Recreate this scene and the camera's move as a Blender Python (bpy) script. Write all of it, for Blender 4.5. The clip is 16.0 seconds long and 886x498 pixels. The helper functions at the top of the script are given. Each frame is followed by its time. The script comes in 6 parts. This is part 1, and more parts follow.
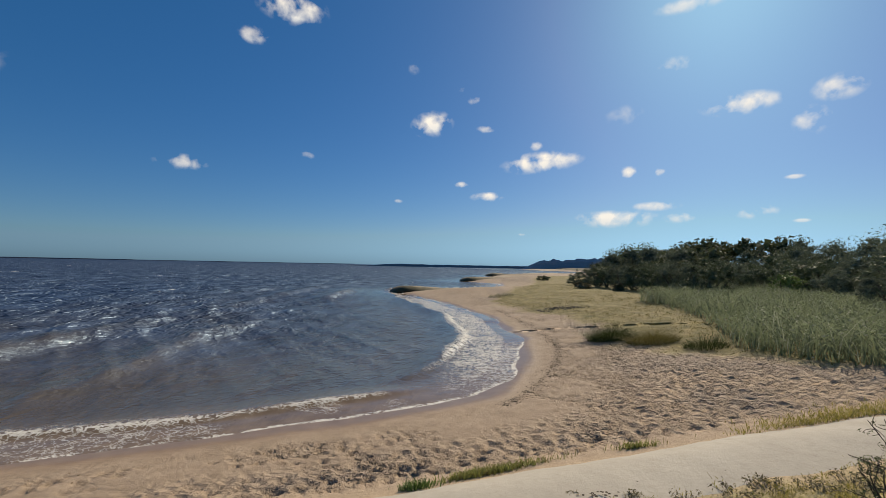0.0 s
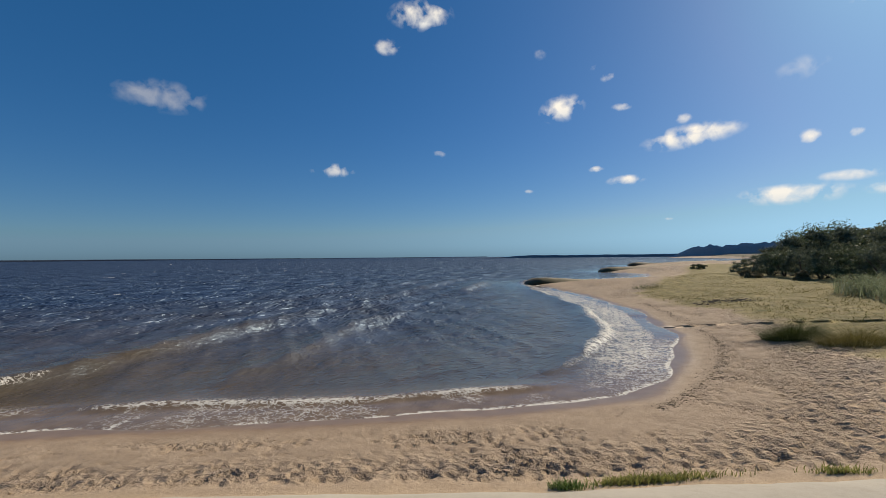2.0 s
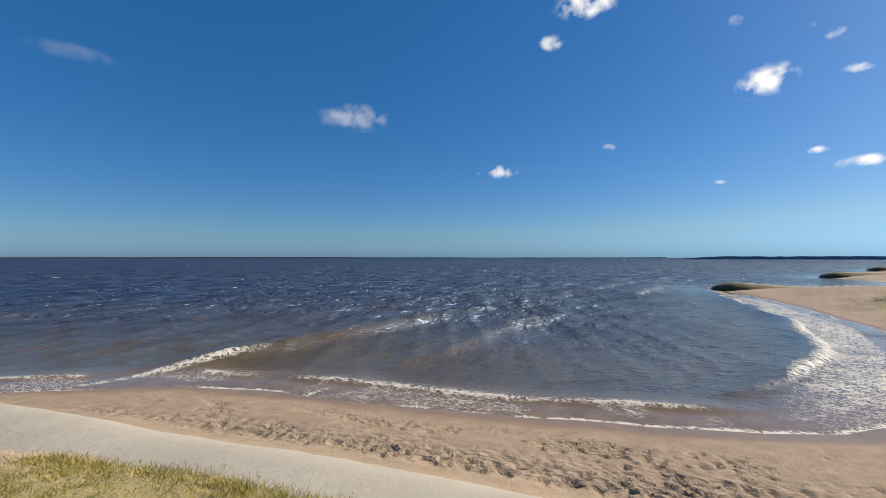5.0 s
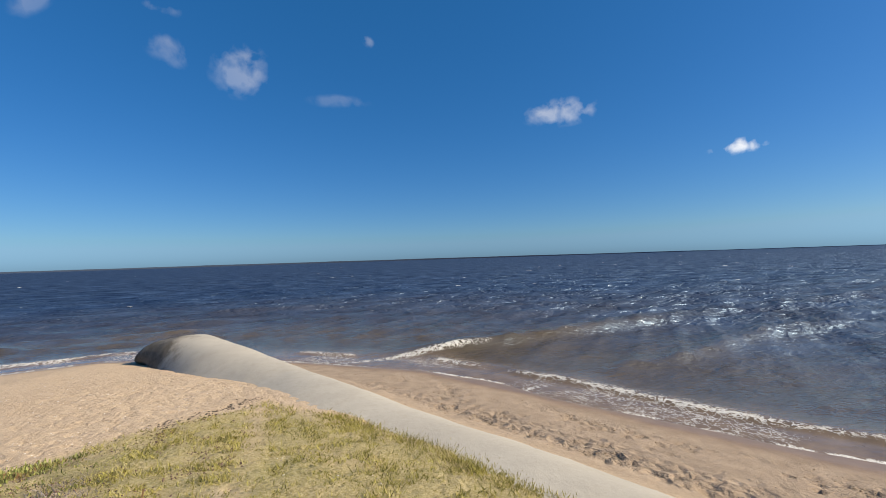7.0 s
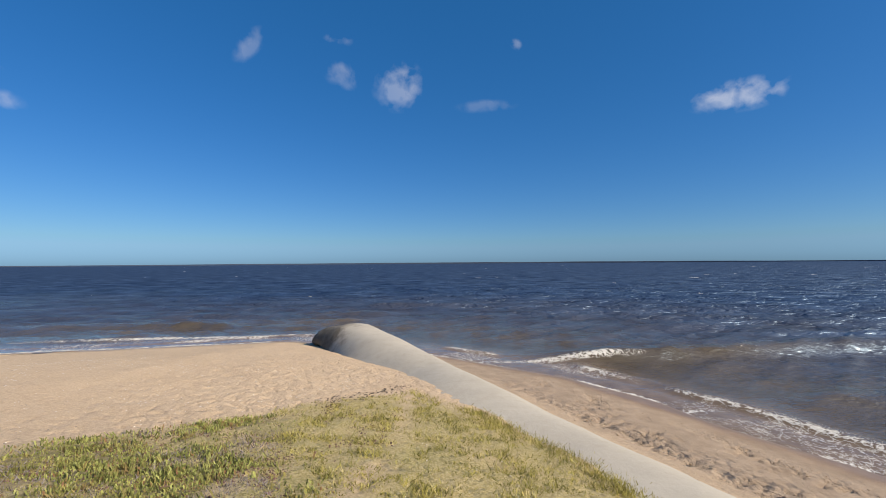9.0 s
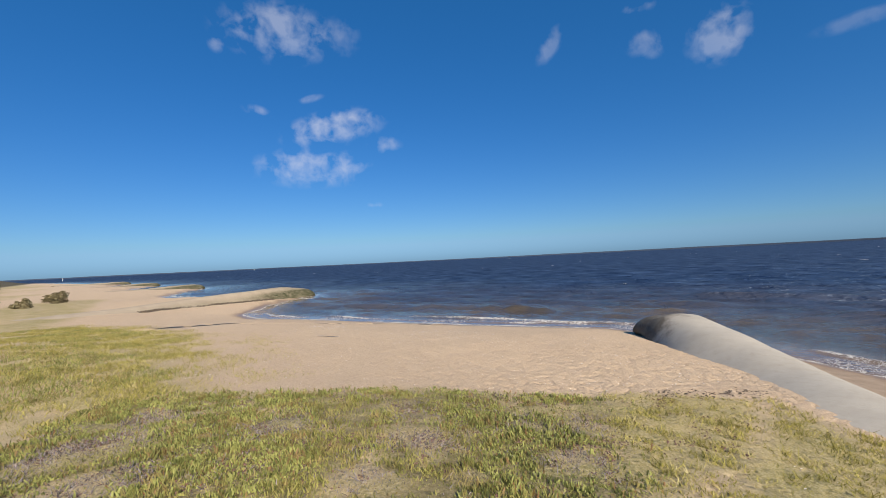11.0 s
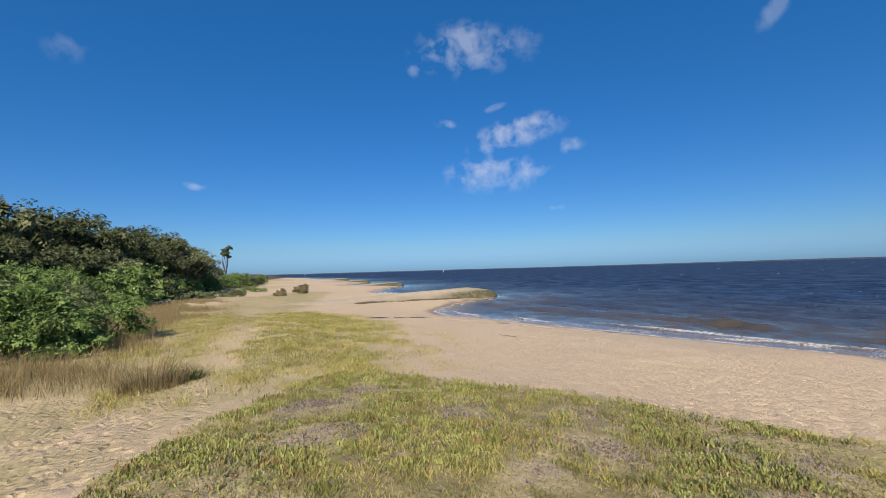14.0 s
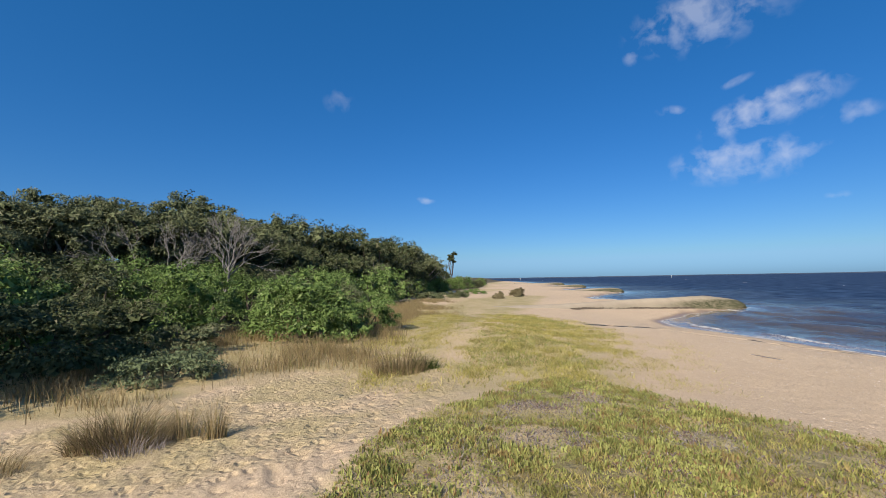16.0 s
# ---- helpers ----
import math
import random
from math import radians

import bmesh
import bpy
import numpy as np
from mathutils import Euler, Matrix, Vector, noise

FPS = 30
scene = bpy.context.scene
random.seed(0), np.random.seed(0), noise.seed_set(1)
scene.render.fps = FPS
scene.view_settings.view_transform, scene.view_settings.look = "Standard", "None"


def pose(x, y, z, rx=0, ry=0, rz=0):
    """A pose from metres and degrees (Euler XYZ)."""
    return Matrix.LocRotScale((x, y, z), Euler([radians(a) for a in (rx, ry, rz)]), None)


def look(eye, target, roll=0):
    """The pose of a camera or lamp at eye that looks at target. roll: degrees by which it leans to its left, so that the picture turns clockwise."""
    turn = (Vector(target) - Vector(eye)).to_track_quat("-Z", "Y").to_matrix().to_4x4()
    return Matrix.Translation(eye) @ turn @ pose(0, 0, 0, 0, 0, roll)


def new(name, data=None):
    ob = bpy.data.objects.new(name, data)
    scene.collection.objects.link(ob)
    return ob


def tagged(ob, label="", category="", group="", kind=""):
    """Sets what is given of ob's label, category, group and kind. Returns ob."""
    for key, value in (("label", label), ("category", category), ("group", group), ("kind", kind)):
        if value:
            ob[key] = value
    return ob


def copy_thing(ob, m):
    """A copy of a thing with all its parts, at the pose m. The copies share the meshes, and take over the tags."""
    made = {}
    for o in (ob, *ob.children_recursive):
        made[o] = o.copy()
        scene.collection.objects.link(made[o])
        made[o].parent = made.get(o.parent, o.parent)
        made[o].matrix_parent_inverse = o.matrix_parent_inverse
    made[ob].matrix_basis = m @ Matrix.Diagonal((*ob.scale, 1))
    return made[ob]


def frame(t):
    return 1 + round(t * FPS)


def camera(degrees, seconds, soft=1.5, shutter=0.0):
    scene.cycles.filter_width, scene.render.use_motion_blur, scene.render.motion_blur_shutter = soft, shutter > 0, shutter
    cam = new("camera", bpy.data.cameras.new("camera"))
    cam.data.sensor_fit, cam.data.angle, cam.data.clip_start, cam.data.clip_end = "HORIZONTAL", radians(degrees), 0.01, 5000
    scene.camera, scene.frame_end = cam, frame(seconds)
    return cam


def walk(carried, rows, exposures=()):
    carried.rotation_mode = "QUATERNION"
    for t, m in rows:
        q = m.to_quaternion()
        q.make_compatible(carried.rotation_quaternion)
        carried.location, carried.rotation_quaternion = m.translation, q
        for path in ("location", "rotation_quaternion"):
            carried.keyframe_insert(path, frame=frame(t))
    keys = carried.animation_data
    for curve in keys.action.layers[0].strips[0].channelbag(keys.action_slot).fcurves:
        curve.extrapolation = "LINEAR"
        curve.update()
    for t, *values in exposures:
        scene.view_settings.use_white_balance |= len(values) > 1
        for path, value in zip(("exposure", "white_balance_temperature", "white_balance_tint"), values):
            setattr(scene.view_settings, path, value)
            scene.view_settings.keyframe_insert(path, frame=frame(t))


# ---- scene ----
# ---------------------------------------------------------------- camera and walk
cam = camera(91.23, 16.0, soft=0.65)


def held(x, y, z, yaw, pitch, roll):
    return pose(x, y, z, 90 + pitch, 0, yaw) @ pose(0, 0, 0, 0, 0, roll)


PATH = [
    (0, held(-0.126, -0.039, 3.182, 2.47, 2.19, 1.09)),
    (0.5, held(-0.233, -0.059, 3.200, 6.19, 1.55, 0.72)),
    (1, held(-0.244, -0.052, 3.215, 12.44, 1.06, 0.41)),
    (1.5, held(-0.239, -0.044, 3.217, 17.14, 0.98, -0.15)),
    (2, held(-0.220, -0.034, 3.218, 19.79, 1.07, -0.59)),
    (2.5, held(-0.213, 0.004, 3.206, 21.89, 1.19, -0.76)),
    (3, held(-0.214, 0.036, 3.189, 23.94, 1.29, -0.65)),
    (3.2, held(-0.215, 0.028, 3.190, 24.92, 1.34, -0.66)),
    (5.3, held(0.037, 0.060, 3.216, 45.30, 0.94, 0.08)),
    (5.5, held(-0.021, 0.030, 3.205, 48.45, 0.77, 0.08)),
    (6, held(0.011, -0.022, 3.215, 58.82, 0.69, -1.18)),
    (6.5, held(0.045, 0.008, 3.227, 65.27, 1.00, -1.67)),
    (7, held(0.063, 0.002, 3.241, 68.58, 1.31, -1.86)),
    (7.5, held(0.076, 0.018, 3.236, 70.85, 1.62, -1.66)),
    (8, held(0.099, 0.023, 3.239, 74.19, 1.90, -1.20)),
    (8.5, held(0.095, 0.024, 3.239, 77.89, 1.96, -0.74)),
    (9, held(0.067, 0.034, 3.227, 87.50, 1.91, -0.40)),
    (9.5, held(0.127, -0.059, 3.211, 96.42, 1.62, -0.22)),
    (10, held(0.114, -0.147, 3.214, 108.66, 1.32, -1.17)),
    (10.2, held(0.135, -0.163, 3.209, 113.90, 1.39, -1.95)),
    (12.3, held(-0.035, 0.076, 3.162, 134.76, 2.00, -1.03)),
    (12.5, held(-0.049, 0.070, 3.147, 136.20, 2.19, -0.95)),
    (13, held(-0.033, 0.083, 3.150, 142.35, 2.58, -1.35)),
    (13.5, held(0.032, 0.046, 3.158, 146.14, 2.69, -2.06)),
    (14, held(0.146, 0.010, 3.154, 150.57, 2.80, -1.62)),
    (14.5, held(0.233, 0.035, 3.164, 162.33, 2.95, -1.25)),
    (15, held(0.171, 0.010, 3.157, 169.44, 3.32, -2.24)),
    (15.5, held(0.183, 0.010, 3.164, 174.32, 3.65, -1.59)),
    (16, held(0.208, 0.022, 3.160, 178.28, 4.00, -0.97)),
]
EXPOSURES = [(0.0, 0.02, 7450, 10), (1.5, 0.02, 7400, 10), (3.2, 0.11, 7250, 10), (5.3, 0.42, 7050, 10), (7.0, 0.50, 6950, 10), (10.0, 0.48, 6850, 12), (12.5, 0.42, 6600, 11), (16.0, 0.51, 6620, 11)]
walk(cam, PATH, EXPOSURES)
# ---------------------------------------------------------------- sky and sun
SUN_AZ, SUN_EL = -31.0, 33.0  # degrees to the left of +y, and up
world = bpy.data.worlds.new("world")
scene.world = world
world.use_nodes = True
wn = world.node_tree.nodes
sky = wn.new("ShaderNodeTexSky")
sky.sky_type, sky.sun_disc = "NISHITA", False
sky.sun_elevation, sky.sun_rotation = radians(SUN_EL), radians(-SUN_AZ)
sky.altitude, sky.air_density, sky.dust_density, sky.ozone_density = 900, 1.0, 1.3, 1.8
wn["Background"].inputs["Strength"].default_value = 0.049
richer = wn.new("ShaderNodeHueSaturation")
richer.inputs["Saturation"].default_value = 1.38
tone = wn.new("ShaderNodeMix")
tone.data_type, tone.blend_type = "RGBA", "MULTIPLY"
tone.inputs[0].default_value, tone.inputs[7].default_value = 1.0, (0.63, 0.87, 1.21, 1)
world.node_tree.links.new(sky.outputs[0], richer.inputs["Color"])
world.node_tree.links.new(richer.outputs[0], tone.inputs[6])
deepen = wn.new("ShaderNodeMix")
deepen.data_type, deepen.blend_type = "RGBA", "ADD"
deepen.inputs[0].default_value, deepen.inputs[7].default_value = 1.0, (0.10, 0.95, 2.25, 1)
world.node_tree.links.new(tone.outputs[2], deepen.inputs[6])
# blue stays ahead of green, and red behind it, down to the horizon
split, merge, keep_blue, floor_blue = wn.new("ShaderNodeSeparateColor"), wn.new("ShaderNodeCombineColor"), wn.new("ShaderNodeMath"), wn.new("ShaderNodeMath")
floor_blue.operation, keep_blue.operation = "MULTIPLY", "MAXIMUM"
floor_blue.inputs[1].default_value = 1.48
world.node_tree.links.new(deepen.outputs[2], split.inputs[0])
keep_red, cap_red = wn.new("ShaderNodeMath"), wn.new("ShaderNodeMath")
cap_red.operation, keep_red.operation = "MULTIPLY", "MINIMUM"
cap_red.inputs[1].default_value = 0.52
world.node_tree.links.new(split.outputs[1], cap_red.inputs[0])
world.node_tree.links.new(split.outputs[0], keep_red.inputs[0])
world.node_tree.links.new(cap_red.outputs[0], keep_red.inputs[1])
world.node_tree.links.new(keep_red.outputs[0], merge.inputs[0])
world.node_tree.links.new(split.outputs[1], merge.inputs[1])
world.node_tree.links.new(split.outputs[1], floor_blue.inputs[0])
world.node_tree.links.new(split.outputs[2], keep_blue.inputs[0])
world.node_tree.links.new(floor_blue.outputs[0], keep_blue.inputs[1])
world.node_tree.links.new(keep_blue.outputs[0], merge.inputs[2])
world.node_tree.links.new(merge.outputs[0], wn["Background"].inputs["Color"])

sun_way = Vector((-math.sin(radians(SUN_AZ)) * math.cos(radians(SUN_EL)), math.cos(radians(SUN_AZ)) * math.cos(radians(SUN_EL)), math.sin(radians(SUN_EL))))
sun_data = bpy.data.lights.new("sun", "SUN")
sun_data.energy, sun_data.angle, sun_data.color = 5.0, radians(0.53), (1.0, 0.925, 0.81)
sun = new("sun", sun_data)
sun.matrix_world = look(sun_way * 100, (0, 0, 0))


# ---------------------------------------------------------------- materials
class Nodes:
    """A small builder for node materials."""

    def __init__(self, name):
        self.mat = bpy.data.materials.new(name)
        self.mat.use_nodes = True
        self.n, self.l = self.mat.node_tree.nodes, self.mat.node_tree.links
        self.bsdf = self.n["Principled BSDF"]
        self.coord = self.n.new("ShaderNodeTexCoord")

    def put(self, socket, value):
        if hasattr(value, "is_output"):
            self.l.new(value, socket)
        else:
            socket.default_value = value

    def noise(self, size, detail=4.0, rough=0.55, stretch=None, of="Object"):
        vec = self.coord.outputs[of]
        if stretch:
            m = self.n.new("ShaderNodeMapping")
            m.inputs["Scale"].default_value = stretch
            self.l.new(vec, m.inputs["Vector"])
            vec = m.outputs[0]
        t = self.n.new("ShaderNodeTexNoise")
        t.inputs["Scale"].default_value, t.inputs["Detail"].default_value, t.inputs["Roughness"].default_value = 1 / size, detail, rough
        self.l.new(vec, t.inputs["Vector"])
        return t.outputs["Fac"]

    def cells(self, size, what="Distance"):
        t = self.n.new("ShaderNodeTexVoronoi")
        t.inputs["Scale"].default_value = 1 / size
        self.l.new(self.coord.outputs["Object"], t.inputs["Vector"])
        return t.outputs[what]

    def ramp(self, fac, *stops):
        r = self.n.new("ShaderNodeValToRGB")
        el = r.color_ramp.elements
        while len(el) < len(stops):
            el.new(0.5)
        for e, (p, c) in zip(el, stops):
            e.position = p
            e.color = (*c, 1) if hasattr(c, "__len__") else (c, c, c, 1)
        self.put(r.inputs[0], fac)
        return r.outputs[0]

    def mix(self, fac, a, b, kind="MIX"):
        m = self.n.new("ShaderNodeMix")
        m.data_type, m.blend_type = "RGBA", kind
        self.put(m.inputs[0], fac)
        self.put(m.inputs[6], (*a, 1) if isinstance(a, tuple) else a)
        self.put(m.inputs[7], (*b, 1) if isinstance(b, tuple) else b)
        return m.outputs[2]

    def math(self, op, a, b=0.0, clamp=False):
        m = self.n.new("ShaderNodeMath")
        m.operation, m.use_clamp = op, clamp
        self.put(m.inputs[0], a)
        self.put(m.inputs[1], b)
        return m.outputs[0]

    def attr(self, name):
        a = self.n.new("ShaderNodeAttribute")
        a.attribute_name = name
        return a.outputs["Fac"]

    def island(self):
        return self.n.new("ShaderNodeNewGeometry").outputs["Random Per Island"]

    def own(self):
        return self.n.new("ShaderNodeObjectInfo").outputs["Random"]

    def bump(self, height_socket, strength=0.5, distance=0.02, under=None):
        b = self.n.new("ShaderNodeBump")
        b.inputs["Strength"].default_value, b.inputs["Distance"].default_value = strength, distance
        self.put(b.inputs["Height"], height_socket)
        if under is not None:
            self.l.new(under, b.inputs["Normal"])
        return b.outputs[0]

    def done(self, color=None, rough=0.8, normal=None, specular=None):
        if color is not None:
            self.put(self.bsdf.inputs["Base Color"], (*color, 1) if isinstance(color, tuple) else color)
        self.put(self.bsdf.inputs["Roughness"], rough)
        if normal is not None:
            self.l.new(normal, self.bsdf.inputs["Normal"])
        if specular is not None:
            self.put(self.bsdf.inputs["Specular IOR Level"], specular)
        return self.mat


def ground_material():
    m = Nodes("sand_and_turf")
    grain = m.noise(0.012, 3, 0.7)
    mid = m.noise(0.35, 5, 0.6)
    wide = m.noise(4.0, 4)
    dry = m.ramp(mid, (0.3, (0.475, 0.340, 0.225)), (0.7, (0.60, 0.446, 0.305)))
    dry = m.mix(0.35, dry, m.ramp(wide, (0.35, (0.465, 0.340, 0.225)), (0.65, (0.61, 0.468, 0.322))))
    dry = m.mix(0.5, dry, m.ramp(grain, (0.36, (0.27, 0.185, 0.11)), (0.64, (0.72, 0.545, 0.355))))
    dry = m.mix(0.3, dry, m.ramp(m.noise(0.045, 4, 0.75), (0.36, (0.29, 0.20, 0.12)), (0.62, (0.70, 0.53, 0.345))))
    # grey grit, deepened to carry the shadows of backlit hollows as well
    grey = m.mix(m.math("MULTIPLY", m.attr("grit"), 0.85), dry, m.ramp(m.noise(0.06, 4, 0.7), (0.35, (0.13, 0.105, 0.085)), (0.65, (0.40, 0.335, 0.265))))
    wet = m.ramp(mid, (0.3, (0.20, 0.125, 0.07)), (0.7, (0.27, 0.175, 0.10)))
    # brown tone north of the tube paints the shade of sand seen against the sun
    grey = m.mix(m.math("MULTIPLY", m.attr("backlit_tone"), 0.85), grey, m.ramp(mid, (0.3, (0.25, 0.183, 0.126)), (0.7, (0.37, 0.277, 0.195))))
    sand = m.mix(m.attr("wet"), grey, wet)
    turf = m.ramp(m.noise(0.10, 5, 0.65), (0.3, (0.17, 0.145, 0.045)), (0.5, (0.39, 0.30, 0.105)), (0.75, (0.56, 0.43, 0.21)))
    turf = m.mix(0.45, turf, m.ramp(m.noise(1.1, 4, 0.6), (0.35, (0.26, 0.24, 0.075)), (0.65, (0.50, 0.38, 0.18))))
    turf = m.mix(0.4, turf, m.ramp(m.noise(0.028, 3, 0.7), (0.36, (0.09, 0.075, 0.035)), (0.5, (0.36, 0.30, 0.15)), (0.64, (0.60, 0.50, 0.33))))
    marsh = m.ramp(m.noise(0.5, 6, 0.7), (0.3, (0.095, 0.085, 0.026)), (0.5, (0.19, 0.152, 0.048)), (0.7, (0.30, 0.232, 0.09)))
    turf = m.mix(m.attr("olive"), turf, marsh)
    color = m.mix(m.attr("turf"), sand, turf)
    litter = m.ramp(m.noise(0.2, 5, 0.7), (0.35, (0.055, 0.047, 0.024)), (0.7, (0.15, 0.12, 0.065)))
    color = m.mix(m.attr("litter"), color, litter)
    rough = m.ramp(m.attr("wet"), (0.0, 0.95), (1.0, 0.28))
    pits = m.ramp(m.cells(0.10), (0.10, 0.0), (0.45, 1.0))
    trod = m.math("ADD", 0.14, m.math("MULTIPLY", m.attr("trod"), 0.66))
    high = m.math("ADD", m.math("MULTIPLY", m.noise(0.12, 6, 0.7), 0.9), m.math("MULTIPLY", pits, 0.55))
    high = m.math("MULTIPLY", high, trod)
    high = m.math("ADD", high, m.math("MULTIPLY", grain, 0.22))
    dryness = m.math("SUBTRACT", 1.0, m.attr("wet"))
    b = m.n.new("ShaderNodeBump")
    b.inputs["Distance"].default_value = 0.055
    m.put(b.inputs["Height"], high)
    m.put(b.inputs["Strength"], m.math("MULTIPLY", dryness, 0.95))
    # footprints near the water and wind hummocks above them
    dents = m.ramp(m.cells(0.19), (0.16, 0.0), (0.28, 1.0))
    dents = m.math("MULTIPLY", m.math("MULTIPLY", dents, m.noise(0.05, 3, 0.6)), m.attr("tread"))
    b2 = m.bump(dents, 1.0, 0.06, b.outputs[0])
    b3 = m.bump(m.math("MULTIPLY", m.math("MULTIPLY", m.ramp(m.cells(0.23), (0.10, 0.0), (0.5, 1.0)), m.ramp(m.noise(0.11, 4, 0.6), (0.25, 0.35), (0.6, 1.0))), m.attr("hummock")), 1.0, 0.085, b2)
    return m.done(color, rough, b3, 0.3)


def water_material():
    m = Nodes("lagoon_water")
    # streaks paint the light and dark of ripples into the water's colour
    streak = m.noise(5.0, 6, 0.65, (0.5, 1.0, 1))
    deep = m.ramp(streak, (0.32, (0.003, 0.012, 0.042)), (0.52, (0.008, 0.021, 0.053)), (0.72, (0.022, 0.036, 0.068)))
    silt = m.ramp(m.noise(2.5, 4, 0.55), (0.35, (0.070, 0.053, 0.031)), (0.65, (0.096, 0.073, 0.045)))
    body = m.mix(m.attr("silt"), deep, silt)
    body = m.mix(m.attr("shallow"), body, m.ramp(m.noise(0.5, 5, 0.6), (0.3, (0.155, 0.108, 0.066)), (0.7, (0.235, 0.168, 0.108))))

    def thread(size, sharp, stretch=(1, 1, 0.2)):
        n = m.math("ABSOLUTE", m.math("SUBTRACT", m.noise(size, 3, 0.55, stretch), 0.5))
        return m.math("SUBTRACT", 1.0, m.math("MULTIPLY", n, sharp), True)

    # strings and rafts of froth
    fine = m.noise(0.035, 4, 0.7)
    lace = m.math("MAXIMUM", thread(0.42, 16.0, (0.7, 1.2, 0.2)), thread(0.17, 11.0))
    froth = m.math("ADD", m.math("MULTIPLY", lace, 0.78), m.math("MULTIPLY", fine, 0.22))
    edge = m.math("ADD", m.math("SUBTRACT", m.attr("foam"), 1.0), froth)
    mask = m.ramp(edge, (0.18, 0.0), (0.30, 0.5), (0.52, 0.93))
    foam = m.ramp(fine, (0.3, (0.48, 0.44, 0.37)), (0.65, (0.78, 0.76, 0.69)))
    color = m.mix(mask, body, foam)

    def crested(noise):
        return m.math("SUBTRACT", 0.5, m.math("ABSOLUTE", m.math("SUBTRACT", noise, 0.5)))

    calm = m.math("SUBTRACT", 1.0, m.math("MULTIPLY", m.attr("shallow"), 0.75))
    tiny = m.bump(m.math("MULTIPLY", m.noise(0.085, 3, 0.6), calm), 0.6, 0.008)
    near = m.bump(m.math("MULTIPLY", crested(m.noise(0.5, 4, 0.62, (1.3, 0.6, 1))), calm), 1.0, 0.10, tiny)
    mid = m.bump(m.math("MULTIPLY", crested(m.noise(1.5, 4, 0.6, (1.2, 0.7, 1))), m.math("ADD", 0.15, m.attr("open"))), 1.0, 0.31, near)
    wide = m.bump(m.math("MULTIPLY", crested(m.noise(6.0, 5, 0.65, (1.2, 0.7, 1))), m.math("POWER", m.attr("open"), 2.0)), 1.0, 2.3, mid)
    rough = m.ramp(mask, (0.0, 0.09), (1.0, 0.8))
    gloss = m.math("MULTIPLY", 0.5, m.math("SUBTRACT", 1.0, m.math("MULTIPLY", mask, 0.8)))
    m.put(m.bsdf.inputs["IOR"], 1.333)
    m.done(color, rough, wide, gloss)
    # far out only the many tilted facets show: a dull body and an even share of sky
    dull, facets, far_sea, sea = (m.n.new("ShaderNode" + kind) for kind in ("BsdfDiffuse", "BsdfGlossy", "MixShader", "MixShader"))
    m.put(dull.inputs["Color"], color)
    # blue tint stands in for the higher sky that tilted facets would mirror
    facets.inputs["Roughness"].default_value, facets.inputs["Color"].default_value = 0.5, (0.62, 0.82, 1.0, 1)
    m.l.new(wide, dull.inputs["Normal"])
    m.l.new(wide, facets.inputs["Normal"])
    m.put(far_sea.inputs[0], m.ramp(m.noise(2.6, 4, 0.62, (1.2, 0.6, 1)), (0.33, 0.05), (0.52, 0.15), (0.72, 0.28)))
    m.l.new(dull.outputs[0], far_sea.inputs[1])
    m.l.new(facets.outputs[0], far_sea.inputs[2])
    m.put(sea.inputs[0], m.attr("open"))
    m.l.new(m.bsdf.outputs[0], sea.inputs[1])
    m.l.new(far_sea.outputs[0], sea.inputs[2])
    m.l.new(sea.outputs[0], m.n["Material Output"].inputs["Surface"])
    return m.mat


def canvas_material(name, stain, tone):
    """tone: the fabric's own colour, from its darker to its paler patches."""
    m = Nodes(name)
    weave = m.noise(0.02, 3, 0.7)
    base = m.ramp(m.noise(0.9, 5, 0.65), (0.3, tone[0]), (0.7, tone[1]))
    base = m.mix(0.12, base, m.ramp(weave, (0.3, (0.30, 0.26, 0.20)), (0.7, (0.50, 0.45, 0.36))))
    base = m.mix(m.ramp(m.noise(0.22, 6, 0.75), (0.5, 0.0), (0.75, 0.4)), base, (0.31, 0.262, 0.195))
    streak = m.noise(0.35, 6, 0.72, (0.7, 1.3, 1.6))
    dirt = m.ramp(streak, (0.35, (0.07, 0.058, 0.042)), (0.7, (0.20, 0.168, 0.125)))
    amount = m.ramp(m.math("ADD", m.attr("stain"), m.math("MULTIPLY", m.math("SUBTRACT", m.noise(0.45, 6, 0.75), 0.5), 1.5)), (0.35, 0.0), (0.8, 0.95))
    color = m.mix(amount, base, dirt)
    color = m.mix(m.math("MULTIPLY", m.attr("algae"), m.ramp(streak, (0.3, 0.55), (0.6, 1.0))), color, stain)
    return m.done(color, 0.9, m.bump(m.noise(0.12, 6, 0.7), 0.45, 0.025), 0.2)


